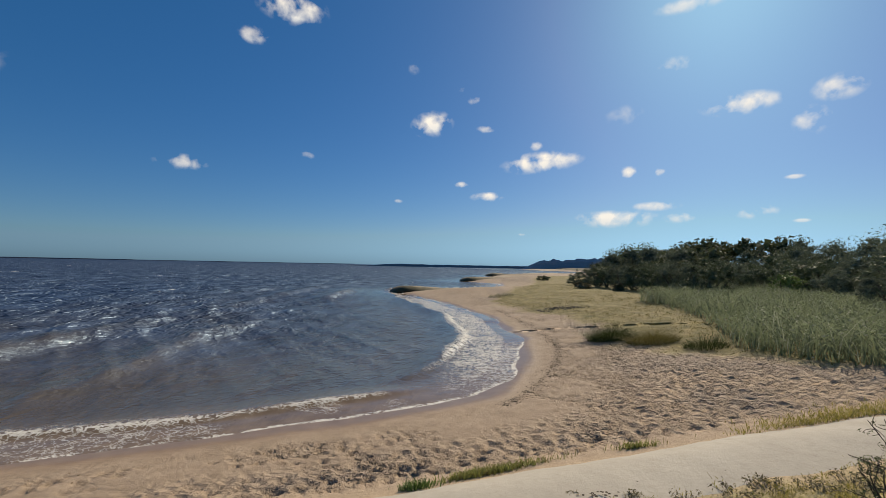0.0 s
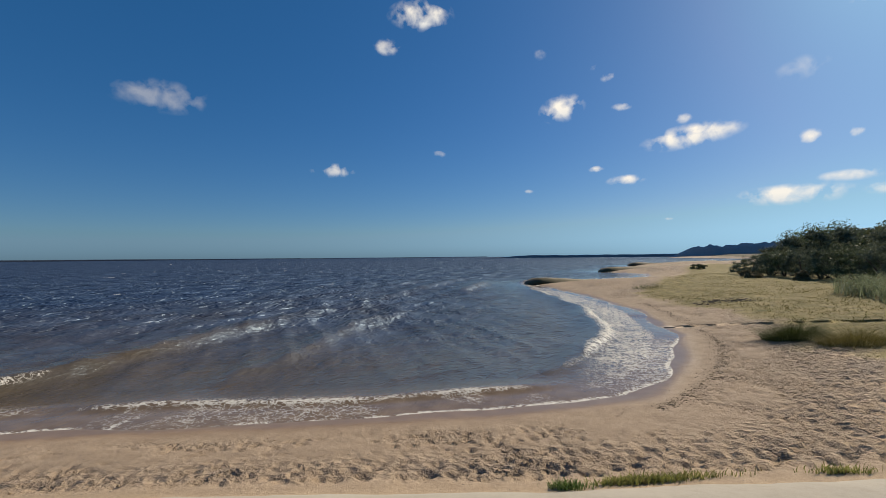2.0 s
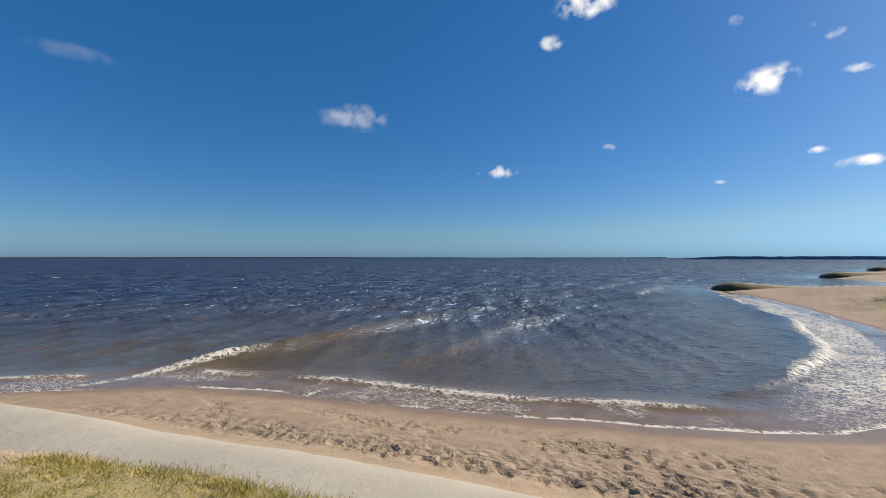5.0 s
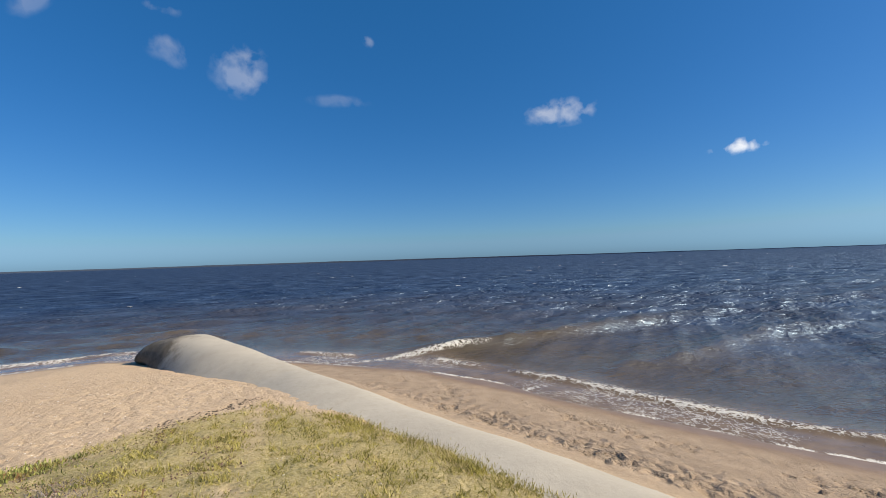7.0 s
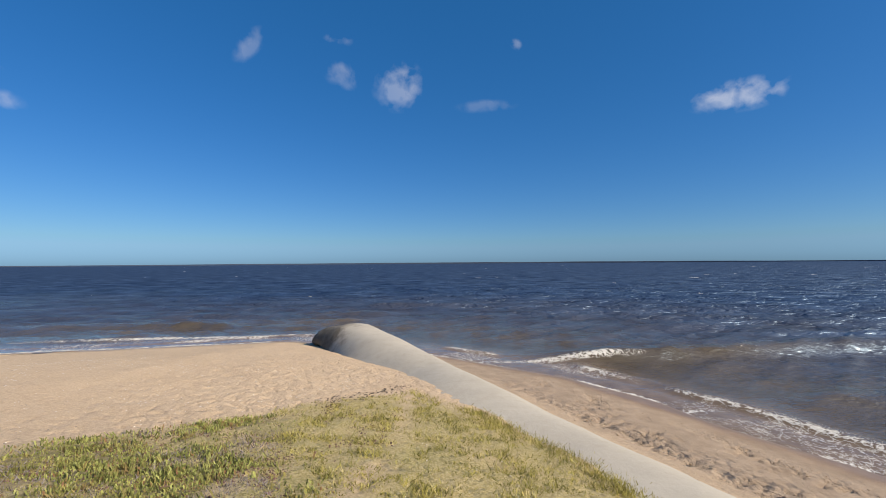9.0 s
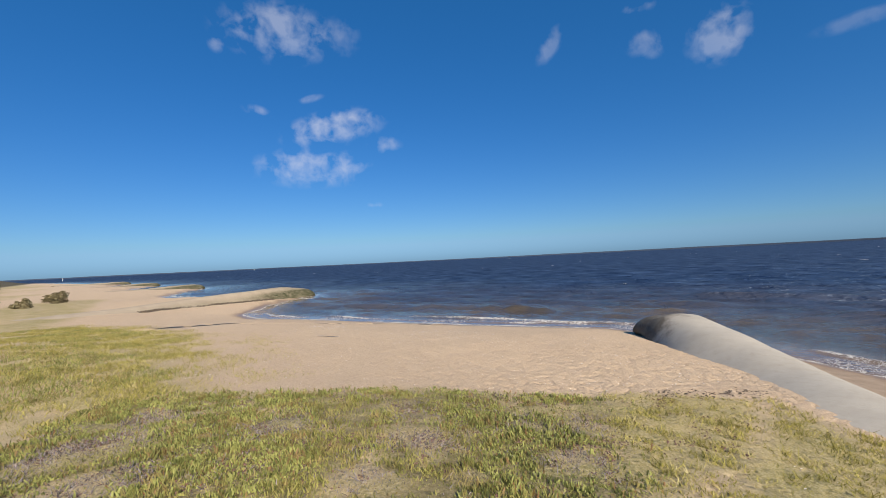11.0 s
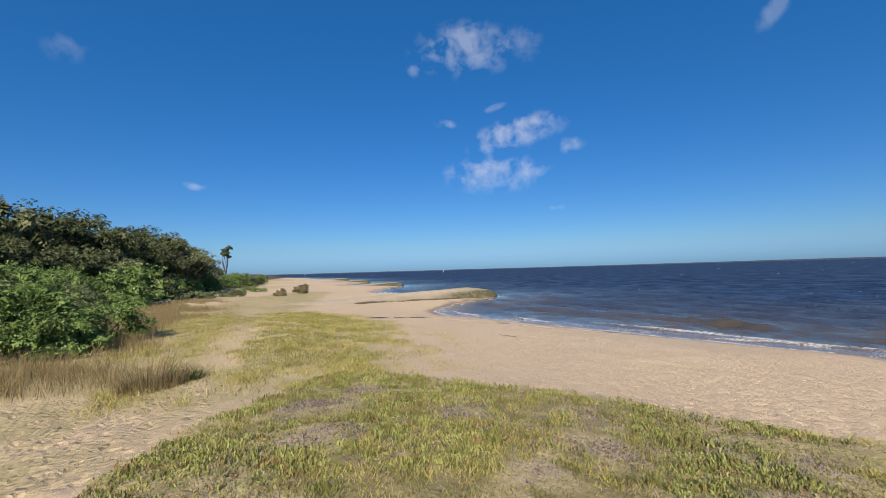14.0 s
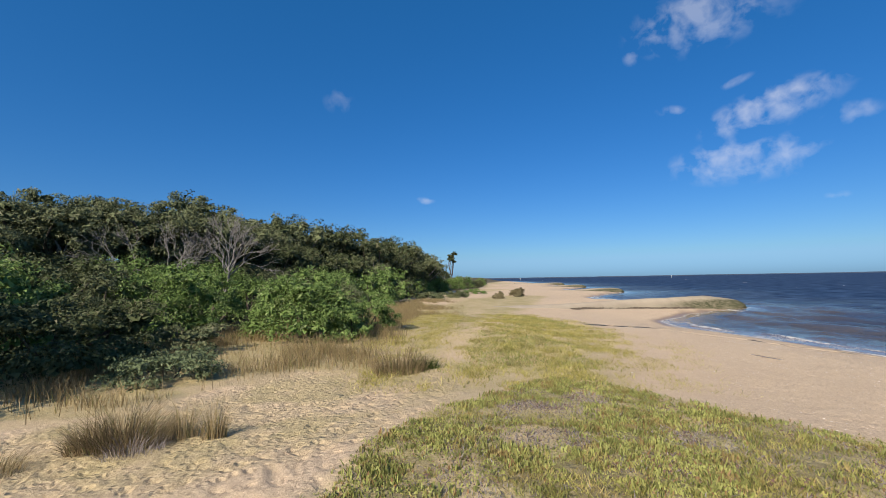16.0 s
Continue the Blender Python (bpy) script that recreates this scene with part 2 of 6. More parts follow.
def leaf_material(name, dark, light, odd, shine=0.6, through_light=0.16, patch=0.0):
    m = Nodes(name)
    r = m.island()
    c = m.ramp(r, (0.0, dark), (0.5, light), (0.84, light), (0.95, odd))
    if patch:
        c = m.mix(m.math("MULTIPLY", m.ramp(m.noise(0.3, 4, 0.6), (0.42, 0.0), (0.62, 1.0)), patch), c, dark)
        c = m.mix(m.math("MULTIPLY", m.ramp(m.noise(0.27, 4, 0.65), (0.54, 0.0), (0.64, 1.0)), patch), c, odd)
    else:
        c = m.mix(m.math("MULTIPLY", m.own(), 0.35), c, dark)
    m.done(c, shine, None, 0.07)
    tr = m.n.new("ShaderNodeBsdfTranslucent")
    m.put(tr.inputs["Color"], m.mix(0.5, c, light))
    mix = m.n.new("ShaderNodeMixShader")
    mix.inputs[0].default_value = through_light
    m.l.new(m.bsdf.outputs[0], mix.inputs[1])
    m.l.new(tr.outputs[0], mix.inputs[2])
    m.l.new(mix.outputs[0], m.n["Material Output"].inputs["Surface"])
    return m.mat


def bark_material(name, dark, light):
    m = Nodes(name)
    c = m.ramp(m.noise(0.08, 5, 0.7, (1, 1, 0.25)), (0.3, dark), (0.7, light))
    return m.done(c, 0.9, m.bump(m.noise(0.03, 4, 0.7, (1, 1, 0.2)), 0.6, 0.01), 0.2)


def plain_material(name, dark, light, size=0.05, rough=0.85):
    m = Nodes(name)
    c = m.mix(0.5, m.ramp(m.noise(size, 4, 0.6), (0.3, dark), (0.7, light)), m.ramp(m.island(), (0.0, dark), (1.0, light)))
    return m.done(c, rough, m.bump(m.noise(size * 0.4, 3), 0.4, size * 0.2), 0.25)


def cloud_material():
    m = Nodes("cloud_glow")
    where = m.n.new("ShaderNodeNewGeometry").outputs["Position"]

    def puffs(size, detail, rough, twist=0.0):
        t = m.n.new("ShaderNodeTexNoise")
        t.inputs["Scale"].default_value, t.inputs["Detail"].default_value, t.inputs["Roughness"].default_value = 1 / size, detail, rough
        t.inputs["Distortion"].default_value = twist
        m.l.new(where, t.inputs["Vector"])
        return t.outputs["Fac"]

    body = m.math("ADD", m.math("MULTIPLY", puffs(80, 4, 0.48, 0.2), 0.75), m.math("MULTIPLY", puffs(260, 3, 0.5), 0.25))
    d = m.n.new("ShaderNodeVectorMath")
    d.operation = "LENGTH"
    m.l.new(m.coord.outputs["Object"], d.inputs[0])
    fall = m.math("SUBTRACT", 1.0, d.outputs["Value"], True)
    up = m.n.new("ShaderNodeSeparateXYZ")
    m.l.new(m.coord.outputs["Object"], up.inputs[0])
    thick = m.math("ADD", m.math("MULTIPLY", fall, 1.05), m.math("MULTIPLY", m.math("SUBTRACT", body, 0.5), 3.8))
    info = m.n.new("ShaderNodeObjectInfo")
    alpha = m.math("MULTIPLY", m.ramp(thick, (0.10, 0.0), (0.45, 0.42), (1.05, 1.0)), info.outputs["Alpha"])
    alpha = m.math("MULTIPLY", alpha, m.ramp(fall, (0.0, 0.0), (0.42, 1.0)))
    # clouds glow by themselves: sunlit tops and blue-grey shaded bases are painted in
    em = m.n.new("ShaderNodeEmission")
    tone = m.mix(m.ramp(m.math("ADD", m.math("MULTIPLY", up.outputs[2], 0.5), 0.5), (0.15, 0.0), (0.6, 1.0)), (0.74, 0.80, 0.88), (1.0, 0.985, 0.96))
    m.put(em.inputs["Color"], m.mix(1.0, tone, info.outputs["Color"], "MULTIPLY"))
    em.inputs["Strength"].default_value = 0.95
    tr = m.n.new("ShaderNodeBsdfTransparent")
    mix = m.n.new("ShaderNodeMixShader")
    m.put(mix.inputs[0], alpha)
    m.l.new(tr.outputs[0], mix.inputs[1])
    m.l.new(em.outputs[0], mix.inputs[2])
    m.l.new(mix.outputs[0], m.n["Material Output"].inputs["Surface"])
    return m.mat


GROUND, WATER = ground_material(), water_material()
CANVAS = canvas_material("geotextile", (0.04, 0.046, 0.018), ((0.39, 0.348, 0.282), (0.47, 0.425, 0.348)))
CANVAS_SANDED = canvas_material("sanded_geotextile", (0.05, 0.052, 0.022), ((0.35, 0.275, 0.19), (0.45, 0.36, 0.25)))
CLOUD = cloud_material()
LEAF_GREEN = leaf_material("leaf_green", (0.042, 0.075, 0.018), (0.20, 0.285, 0.082), (0.32, 0.37, 0.16))
LEAF_DARK = leaf_material("leaf_dark", (0.026, 0.034, 0.013), (0.115, 0.132, 0.06), (0.19, 0.18, 0.105), 0.7, 0.14)
LEAF_OLIVE = leaf_material("leaf_olive", (0.045, 0.056, 0.026), (0.180, 0.196, 0.098), (0.225, 0.215, 0.125), 0.7, 0.14)
LEAF_DRY = leaf_material("leaf_dry", (0.10, 0.08, 0.042), (0.25, 0.21, 0.115), (0.33, 0.28, 0.17))
BLADE_SUCCULENT = leaf_material("blade_succulent", (0.085, 0.092, 0.030), (0.40, 0.405, 0.130), (0.29, 0.150, 0.078), 0.45, 0.3, 0.5)
BLADE_LAWN = leaf_material("blade_lawn", (0.125, 0.115, 0.028), (0.50, 0.43, 0.125), (0.60, 0.50, 0.26), 0.6, 0.3, 0.6)
BLADE_MOUND = leaf_material("blade_mound", (0.10, 0.10, 0.028), (0.42, 0.385, 0.12), (0.42, 0.31, 0.14), 0.6, 0.3, 0.6)
BLADE_MARSH = leaf_material("blade_marsh", (0.09, 0.088, 0.026), (0.23, 0.195, 0.065), (0.36, 0.285, 0.13), 0.7, 0.25)
BLADE_DRY = leaf_material("blade_dry", (0.15, 0.105, 0.05), (0.36, 0.275, 0.145), (0.17, 0.17, 0.05), 0.7, 0.3)
BLADE_REED = leaf_material("blade_reed", (0.085, 0.11, 0.06), (0.25, 0.29, 0.17), (0.52, 0.52, 0.44), 0.6, 0.45)
BLADE_RUSH = leaf_material("blade_rush", (0.028, 0.04, 0.012), (0.085, 0.11, 0.03), (0.14, 0.14, 0.05), 0.7, 0.15)
BLADE_TUSSOCK = leaf_material("blade_tussock", (0.06, 0.045, 0.024), (0.25, 0.185, 0.10), (0.13, 0.13, 0.04), 0.7, 0.15)
LEAF_SAGE = leaf_material("leaf_sage", (0.040, 0.055, 0.028), (0.165, 0.20, 0.10), (0.24, 0.26, 0.15))
LEAF_DUSK = leaf_material("leaf_dusk", (0.055, 0.068, 0.045), (0.19, 0.22, 0.145), (0.19, 0.21, 0.14), 0.85, 0.2)
BLADE_DEAD = leaf_material("blade_dead", (0.07, 0.052, 0.048), (0.34, 0.295, 0.27), (0.50, 0.43, 0.39), 0.8, 0.1)
BARK_GREY = bark_material("bark_grey", (0.13, 0.115, 0.105), (0.30, 0.275, 0.25))
BARK_DARK = bark_material("bark_dark", (0.045, 0.036, 0.027), (0.13, 0.105, 0.08))
WEED = plain_material("dried_seaweed", (0.045, 0.034, 0.024), (0.125, 0.095, 0.065))
SHELL = plain_material("broken_shell", (0.55, 0.48, 0.40), (0.85, 0.80, 0.72), 0.01, 0.5)
STONE = plain_material("grit_stone", (0.16, 0.125, 0.095), (0.42, 0.35, 0.28), 0.02, 0.8)
DRY_LEAF = plain_material("dead_leaf", (0.075, 0.043, 0.033), (0.22, 0.13, 0.10), 0.02, 0.9)
# brown of the crumbs that imitate shade in footprints
PRINT_SHADE = plain_material("print_shade", (0.22, 0.15, 0.09), (0.36, 0.25, 0.155), 0.03, 0.9)
FOAM = plain_material("sea_foam", (0.60, 0.57, 0.50), (0.86, 0.85, 0.82), 0.03, 0.7)
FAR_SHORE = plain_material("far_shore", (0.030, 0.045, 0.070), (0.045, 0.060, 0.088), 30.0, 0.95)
# spit and headland: distance haze put into the base colour, paler than foliage
HAZY_SPIT = plain_material("hazy_spit", (0.19, 0.21, 0.24), (0.22, 0.24, 0.27), 14.0, 0.95)
HAZY_WOOD = plain_material("hazy_wood", (0.29, 0.325, 0.37), (0.34, 0.375, 0.42), 9.0, 0.95)
WHITE_PAINT = plain_material("white_paint", (0.72, 0.72, 0.70), (0.85, 0.85, 0.83), 0.2, 0.5)
# ---------------------------------------------------------------- the lie of the land
SHORE = np.array([
    (300, 4000), (260, 1300), (110, 700), (75, 560), (95, 330), (48, 200), (14, 150), (9, 145.5),
    (15, 125), (5, 105), (0.6, 90.5), (7, 79), (6, 67), (-1, 56), (-7.3, 50.5), (-6.9, 48.3), (-2, 37.4), (1.4, 27.2),
    (2.2, 19.4), (1.8, 15.3), (1.0, 12.4), (0.2, 10.9), (-0.8, 10.0), (-1.9, 9.3), (-3.9, 8.2), (-6.0, 7.2), (-8.0, 6.3)], float)
SHORE_SOUTH = np.array([
    (-10.1, 5.3), (-12.2, 4.2), (-14.2, 2.0), (-16.0, 0.0), (-17.6, -2.6), (-18.8, -5.5), (-17.6, -11), (-16.8, -16.5),
    (-15.9, -23), (-14.9, -26.5), (-15.8, -29.3), (-20.3, -34.3), (-29, -40), (-28.5, -43), (-22, -52), (-24, -66),
    (-38, -85.5), (-37.5, -89), (-29, -105), (-46, -128), (-45, -133), (-38, -150), (-55, -181), (-60, -253), (-75, -400), (0, -900), (600, -4000)], float)
SHORE = np.vstack([SHORE, SHORE_SOUTH])


def hash2(i, j, seed):
    n = (i.astype(np.int64) * 374761393 + j.astype(np.int64) * 668265263 + seed * 1442695041) & 0x7FFFFFFF
    n = ((n ^ (n >> 13)) * 1274126177) & 0x7FFFFFFF
    return ((n ^ (n >> 16)) & 0xFFFF) / 65535.0


def vnoise(x, y, size, seed=0):
    """Smooth value noise from 0 to 1 with cells of the given size."""
    x, y = np.asarray(x, float) / size, np.asarray(y, float) / size
    i, j = np.floor(x), np.floor(y)
    u, v = x - i, y - j
    u, v = u * u * (3 - 2 * u), v * v * (3 - 2 * v)
    a, b = hash2(i, j, seed), hash2(i + 1, j, seed)
    c, d = hash2(i, j + 1, seed), hash2(i + 1, j + 1, seed)
    return (a * (1 - u) + b * u) * (1 - v) + (c * (1 - u) + d * u) * v


def fbm(x, y, size, seed=0, octaves=3):
    out, amp, total = 0.0, 1.0, 0.0
    for k in range(octaves):
        out = out + amp * vnoise(x, y, size / 2**k, seed + 17 * k)
        total += amp
        amp *= 0.5
    return out / total


def step(a, b, v):
    t = np.clip((np.asarray(v, float) - a) / (b - a), 0, 1)
    return t * t * (3 - 2 * t)


def line_distance(x, y, line):
    """Distance to a polyline, and the cross product's sign at the nearest piece."""
    best, side = np.full(np.shape(x), 1e18), np.zeros(np.shape(x))
    for (ax, ay), (bx, by) in zip(line[:-1], line[1:]):
        dx, dy = bx - ax, by - ay
        t = np.clip(((x - ax) * dx + (y - ay) * dy) / (dx * dx + dy * dy), 0, 1)
        ex, ey = x - ax - t * dx, y - ay - t * dy
        d = ex * ex + ey * ey
        near = d < best
        best = np.where(near, d, best)
        side = np.where(near, dx * ey - dy * ex, side)
    return np.sqrt(best), side


def inside(x, y, poly):
    """Signed distance to a closed outline, positive inside."""
    poly = np.asarray(poly, float)
    d, _ = line_distance(x, y, np.vstack([poly, poly[:1]]))
    odd = np.zeros(np.shape(x), bool)
    for (ax, ay), (bx, by) in zip(poly, np.roll(poly, -1, 0)):
        if ay != by:
            odd ^= ((ay > y) != (by > y)) & (x < (bx - ax) * (y - ay) / (by - ay) + ax)
    return np.where(odd, d, -d)


def inland(x, y):
    """Metres from the water's edge, positive on land."""
    return inside(x, y, np.vstack([SHORE, [(4500, -4500), (4500, 4500)]]))


WOODS_Y = [-400, -200, -110, -75, -40, -25, -15, -9, -3, 8, 16, 25, 35, 60, 80, 95, 150, 300, 600]
WOODS_X = [-70, -25, -13, -1, 3.5, 4.5, 5.5, 8, 10, 15, 17, 19.5, 21, 21, 24, 31, 48, 100, 110]


def woods(x, y):
    """Metres behind the edge of the scrub."""
    return x - np.interp(y, WOODS_Y, WOODS_X)


TUBE_X = [-18.0, -16.6, -14.6, -11.6, -9.2, -7.2, -5.4, -4.0, -2.5, -1.0, 0.7, 2.4, 4.2, 6.2, 9.5, 14]
TUBE_Y = [-3.95, -2.8, -1.45, 0.25, 1.25, 2.05, 2.72, 3.2, 3.75, 4.3, 5.05, 5.72, 6.3, 6.8, 7.5, 8.2]
TUBE_BANK = [0, 0, 0, 0.02, 0.05, 0.06, 0.05, 0.04, 0.03, 0.02, 0.01, 0, 0, 0, 0, 0]


def height(x, y, detail=True):
    x, y = np.asarray(x, float), np.asarray(y, float)
    d = inland(x, y)
    h = np.interp(d, [-400, -60, -10, -3, 0, 1, 2, 4.5, 7, 11, 20, 40], [-6, -4, -1.2, -0.35, 0.0, 0.1, 0.24, 0.56, 0.84, 1.08, 1.28, 1.5])
    h = h + 0.6 * np.exp(-(((x + 0.8) / 4) ** 2) - ((y + 2) / 4.6) ** 2)
    h = h + 0.28 * np.exp(-(((x + 2.4) / 2.4) ** 2) - ((y + 14) / 6.5) ** 2)
    # sand blown up against the landward side of the long tube
    h = h + np.interp(x, TUBE_X, TUBE_BANK) * step(-3.2, -1.0, y - np.interp(x, TUBE_X, TUBE_Y)) * step(0.3, -0.6, y - np.interp(x, TUBE_X, TUBE_Y))
    h = h * (1 - 0.34 * step(-36, -62, y) * step(0.2, 0.6, h))
    w = woods(x, y)
    h = h + np.where(y < 5, 3.2, 1.7) * step(3, 26, w)
    land = step(0.5, 3, d)
    h = h + land * 0.14 * (fbm(x, y, 5.0, 3) - 0.5)
    if detail:
        h = h + step(1.0, 3.0, d) * 0.035 * (fbm(x, y, 0.7, 9) - 0.5)
    return h


def seaward(x, y):
    """How far north of the long tube's middle a place lies."""
    return y - np.interp(x, TUBE_X, TUBE_Y)


# plant cover
TRAIL = [(2.6, -3.5), (6.5, -4.2), (4.5, -7.2), (3.0, -9.4), (1.2, -9.2), (1.0, -18), (0.8, -28), (-3, -42), (-9, -60), (-16, -60), (-8, -34), (-4.5, -26), (-2.6, -21), (-1.6, -16), (-0.3, -11), (-0.6, -8), (0.8, -4.8)]
MOUND = [(-8.4, -0.3), (-7.8, -1.3), (-6.9, -2.5), (-5.75, -3.8), (-4.85, -4.8), (-4.2, -5.5), (-3.6, -6.3), (-2.7, -7.4), (-1.6, -7.5), (-0.6, -6.5), (0.2, -5.4),
         (0.8, -4.5), (1.1, -3.5), (1.6, -2), (2.2, 0), (1.2, 0.8), (-1.5, -0.2), (-3.6, -0.6), (-5.2, -0.2)]
LAWN = [(-8.6, -0.2), (-7.2, 0.95), (-6.1, 1.75), (-4.9, 2.35), (-3.4, 2.9), (-1.8, 3.5), (0.4, 4.4), (2.2, 5.0), (4.6, 5.75), (9, 6.8), (12, 3), (8, -1), (3, -1.5),
        (1.6, -1), (1.0, 1), (-1.5, 0), (-3.6, -0.8), (-5.4, -0.6)]
STRIP = [(-0.9, -7.4), (-0.5, -9), (-0.3, -11.5), (-1.6, -16), (-2.6, -21), (-3.5, -25), (-5.5, -26), (-6.2, -22), (-6.4, -17), (-5.4, -12.4),
         (-3.6, -9.4), (-3.0, -7.6)]
VERGE = [(-1.3, -6.9), (-0.2, -6.2), (0.7, -6.2), (1.4, -8.2), (1.8, -10.5), (2.8, -14), (3.2, -18), (2.6, -24), (0.2, -28), (-2.2, -22), (-1.2, -15.5), (-0.6, -11)]
BANK = [(1.2, -9.2), (3.0, -9.4), (4.5, -7.2), (7.5, -5.4), (13, -4), (30, -20), (30, -36), (3.4, -37), (-2.5, -33), (0.4, -28), (1.2, -18), (1.0, -12)]
MARSH = [(2.4, 36), (3.6, 29), (5.6, 24), (6.2, 18.5), (5.6, 16), (7, 13.6), (9, 11.4), (11.5, 9.6), (16, 9), (26, 22), (34, 60), (40, 100), (22, 110), (14, 88), (10, 62), (5, 44)]
REEDS = [(11.5, 29), (11.4, 25), (11.0, 20), (9.6, 16.5), (8.4, 14.0), (8.9, 12.0), (9.7, 10.4), (11.0, 8.8), (17, 7.5), (24, 16), (25, 34), (17, 34)]


def worn(x, y):
    """A faint footpath trodden along the dune."""
    d, _ = line_distance(x, y, np.array([(1.4, -6.2), (0.3, -8.2), (-0.2, -11), (-0.5, -14), (-1.1, -18), (-1.6, -22), (-2.6, -27)]))
    return step(0.62, 0.12, d + 0.5 * (fbm(x, y, 0.6, 37) - 0.5))


def lush(x, y):
    """Where succulents take over from thin turf on the mound."""
    return step(-0.3, 0.5, 0.35 * (x + 4) - y - 1.1 + 0.8 * (fbm(x, y, 0.7, 29) - 0.5))


def bare_spots(x, y):
    """Open, dead patches in the mound's plants."""
    spots = np.zeros(np.shape(x))
    for cx, cy, r in ((-1.25, -5.5, 0.75), (-0.95, -4.3, 0.6), (-3.8, -1.5, 0.5), (-2.6, -4.4, 0.45), (-1.9, -6.3, 0.5), (-3.3, -2.9, 0.5), (-0.2, -3.0, 0.4), (-2.2, -2.6, 0.4)):
        spots = np.maximum(spots, 1 - np.hypot(x - cx, (y - cy)) / r)
    return step(0.0, 0.5, spots + 0.8 * (fbm(x, y, 0.35, 66) - 0.5))


# ---------------------------------------------------------------- mesh helpers
def mesh_object(name, verts, faces, material, attributes=None, smooth=True):
    """An object from arrays: verts (n, 3), faces (m, 3) or (m, 4)."""
    verts, faces = np.asarray(verts, np.float32), np.asarray(faces, np.int32)
    me = bpy.data.meshes.new(name)
    k = faces.shape[1]
    me.vertices.add(len(verts))
    me.vertices.foreach_set("co", verts.ravel())
    me.loops.add(faces.size)
    me.loops.foreach_set("vertex_index", faces.ravel())
    me.polygons.add(len(faces))
    me.polygons.foreach_set("loop_start", np.arange(0, faces.size, k, dtype=np.int32))
    me.polygons.foreach_set("use_smooth", np.full(len(faces), smooth))
    for key, values in (attributes or {}).items():
        me.attributes.new(key, "FLOAT", "POINT").data.foreach_set("value", np.asarray(values, np.float32).ravel())
    me.update(calc_edges=True)
    me.validate()
    me.materials.append(material)
    return new(name, me)


def child(ob, parent, label=""):
    ob.parent = parent
    return tagged(ob, label) if label else ob


def part(name, bm, material, parent, label="", smooth=True):
    me = bpy.data.meshes.new(name)
    bm.to_mesh(me)
    bm.free()
    me.polygons.foreach_set("use_smooth", [smooth] * len(me.polygons))
    me.materials.append(material)
    return child(new(name, me), parent, label)


def join(pieces):
    """(verts, faces) pairs into one pair."""
    vs, fs, n = [], [], 0
    for v, f in pieces:
        vs.append(v)
        fs.append(np.asarray(f) + n)
        n += len(v)
    return np.concatenate(vs), np.concatenate(fs)


def grid_faces(rows, cols, closed=False):
    i, j = np.meshgrid(np.arange(rows - 1), np.arange(cols if closed else cols - 1), indexing="ij")
    a, b = i * cols + j, i * cols + (j + 1) % cols
    return np.stack([a, b, b + cols, a + cols], -1).reshape(-1, 4)


def tube(points, radii, sides=6):
    """A tapered round stem along points."""
    points, radii = np.asarray(points, float), np.asarray(radii, float)
    way = np.gradient(points, axis=0)
    way /= np.linalg.norm(way, axis=1, keepdims=True) + 1e-9
    ref = np.where(np.abs(way[:, 2:3]) > 0.9, [[1.0, 0, 0]], [[0, 0, 1.0]])
    u = np.cross(way, ref)
    u /= np.linalg.norm(u, axis=1, keepdims=True) + 1e-9
    v = np.cross(way, u)
    a = np.linspace(0, 2 * np.pi, sides, endpoint=False)
    ring = np.cos(a)[None, :, None] * u[:, None] + np.sin(a)[None, :, None] * v[:, None]
    return (points[:, None] + radii[:, None, None] * ring).reshape(-1, 3), grid_faces(len(points), sides, True)


def worley(x, y, size, seed):
    """Distance to the nearest of scattered points, in cells, and that point's own chance."""
    x, y = x / size, y / size
    i, j = np.floor(x), np.floor(y)
    best, own = np.full(x.shape, 9.0), np.zeros(x.shape)
    for di in (-1, 0, 1):
        for dj in (-1, 0, 1):
            px, py = i + di + hash2(i + di, j + dj, seed), j + dj + hash2(i + di, j + dj, seed + 5)
            d = np.hypot(x - px, (y - py))
            near = d < best
            best, own = np.where(near, d, best), np.where(near, hash2(i + di, j + dj, seed + 9), own)
    return best, own


# ---------------------------------------------------------------- ground
def rings(first, last, ratio, far, far_ratio):
    r = [first]
    while r[-1] < last:
        r.append(r[-1] * ratio)
    while r[-1] < far:
        r.append(r[-1] * far_ratio)
    return np.array(r)


def fan(steps, back_steps):
    """Headings round the standing place, close together over the bay."""
    return np.concatenate([np.linspace(-52, 232, steps, endpoint=False), np.linspace(232, 308, back_steps, endpoint=False)])


def sheet(radii, headings):
    a = np.radians(headings)
    x = np.outer(radii, -np.sin(a)).ravel()
    y = np.outer(radii, np.cos(a)).ravel()
    return x, y, grid_faces(len(radii), len(headings), True)


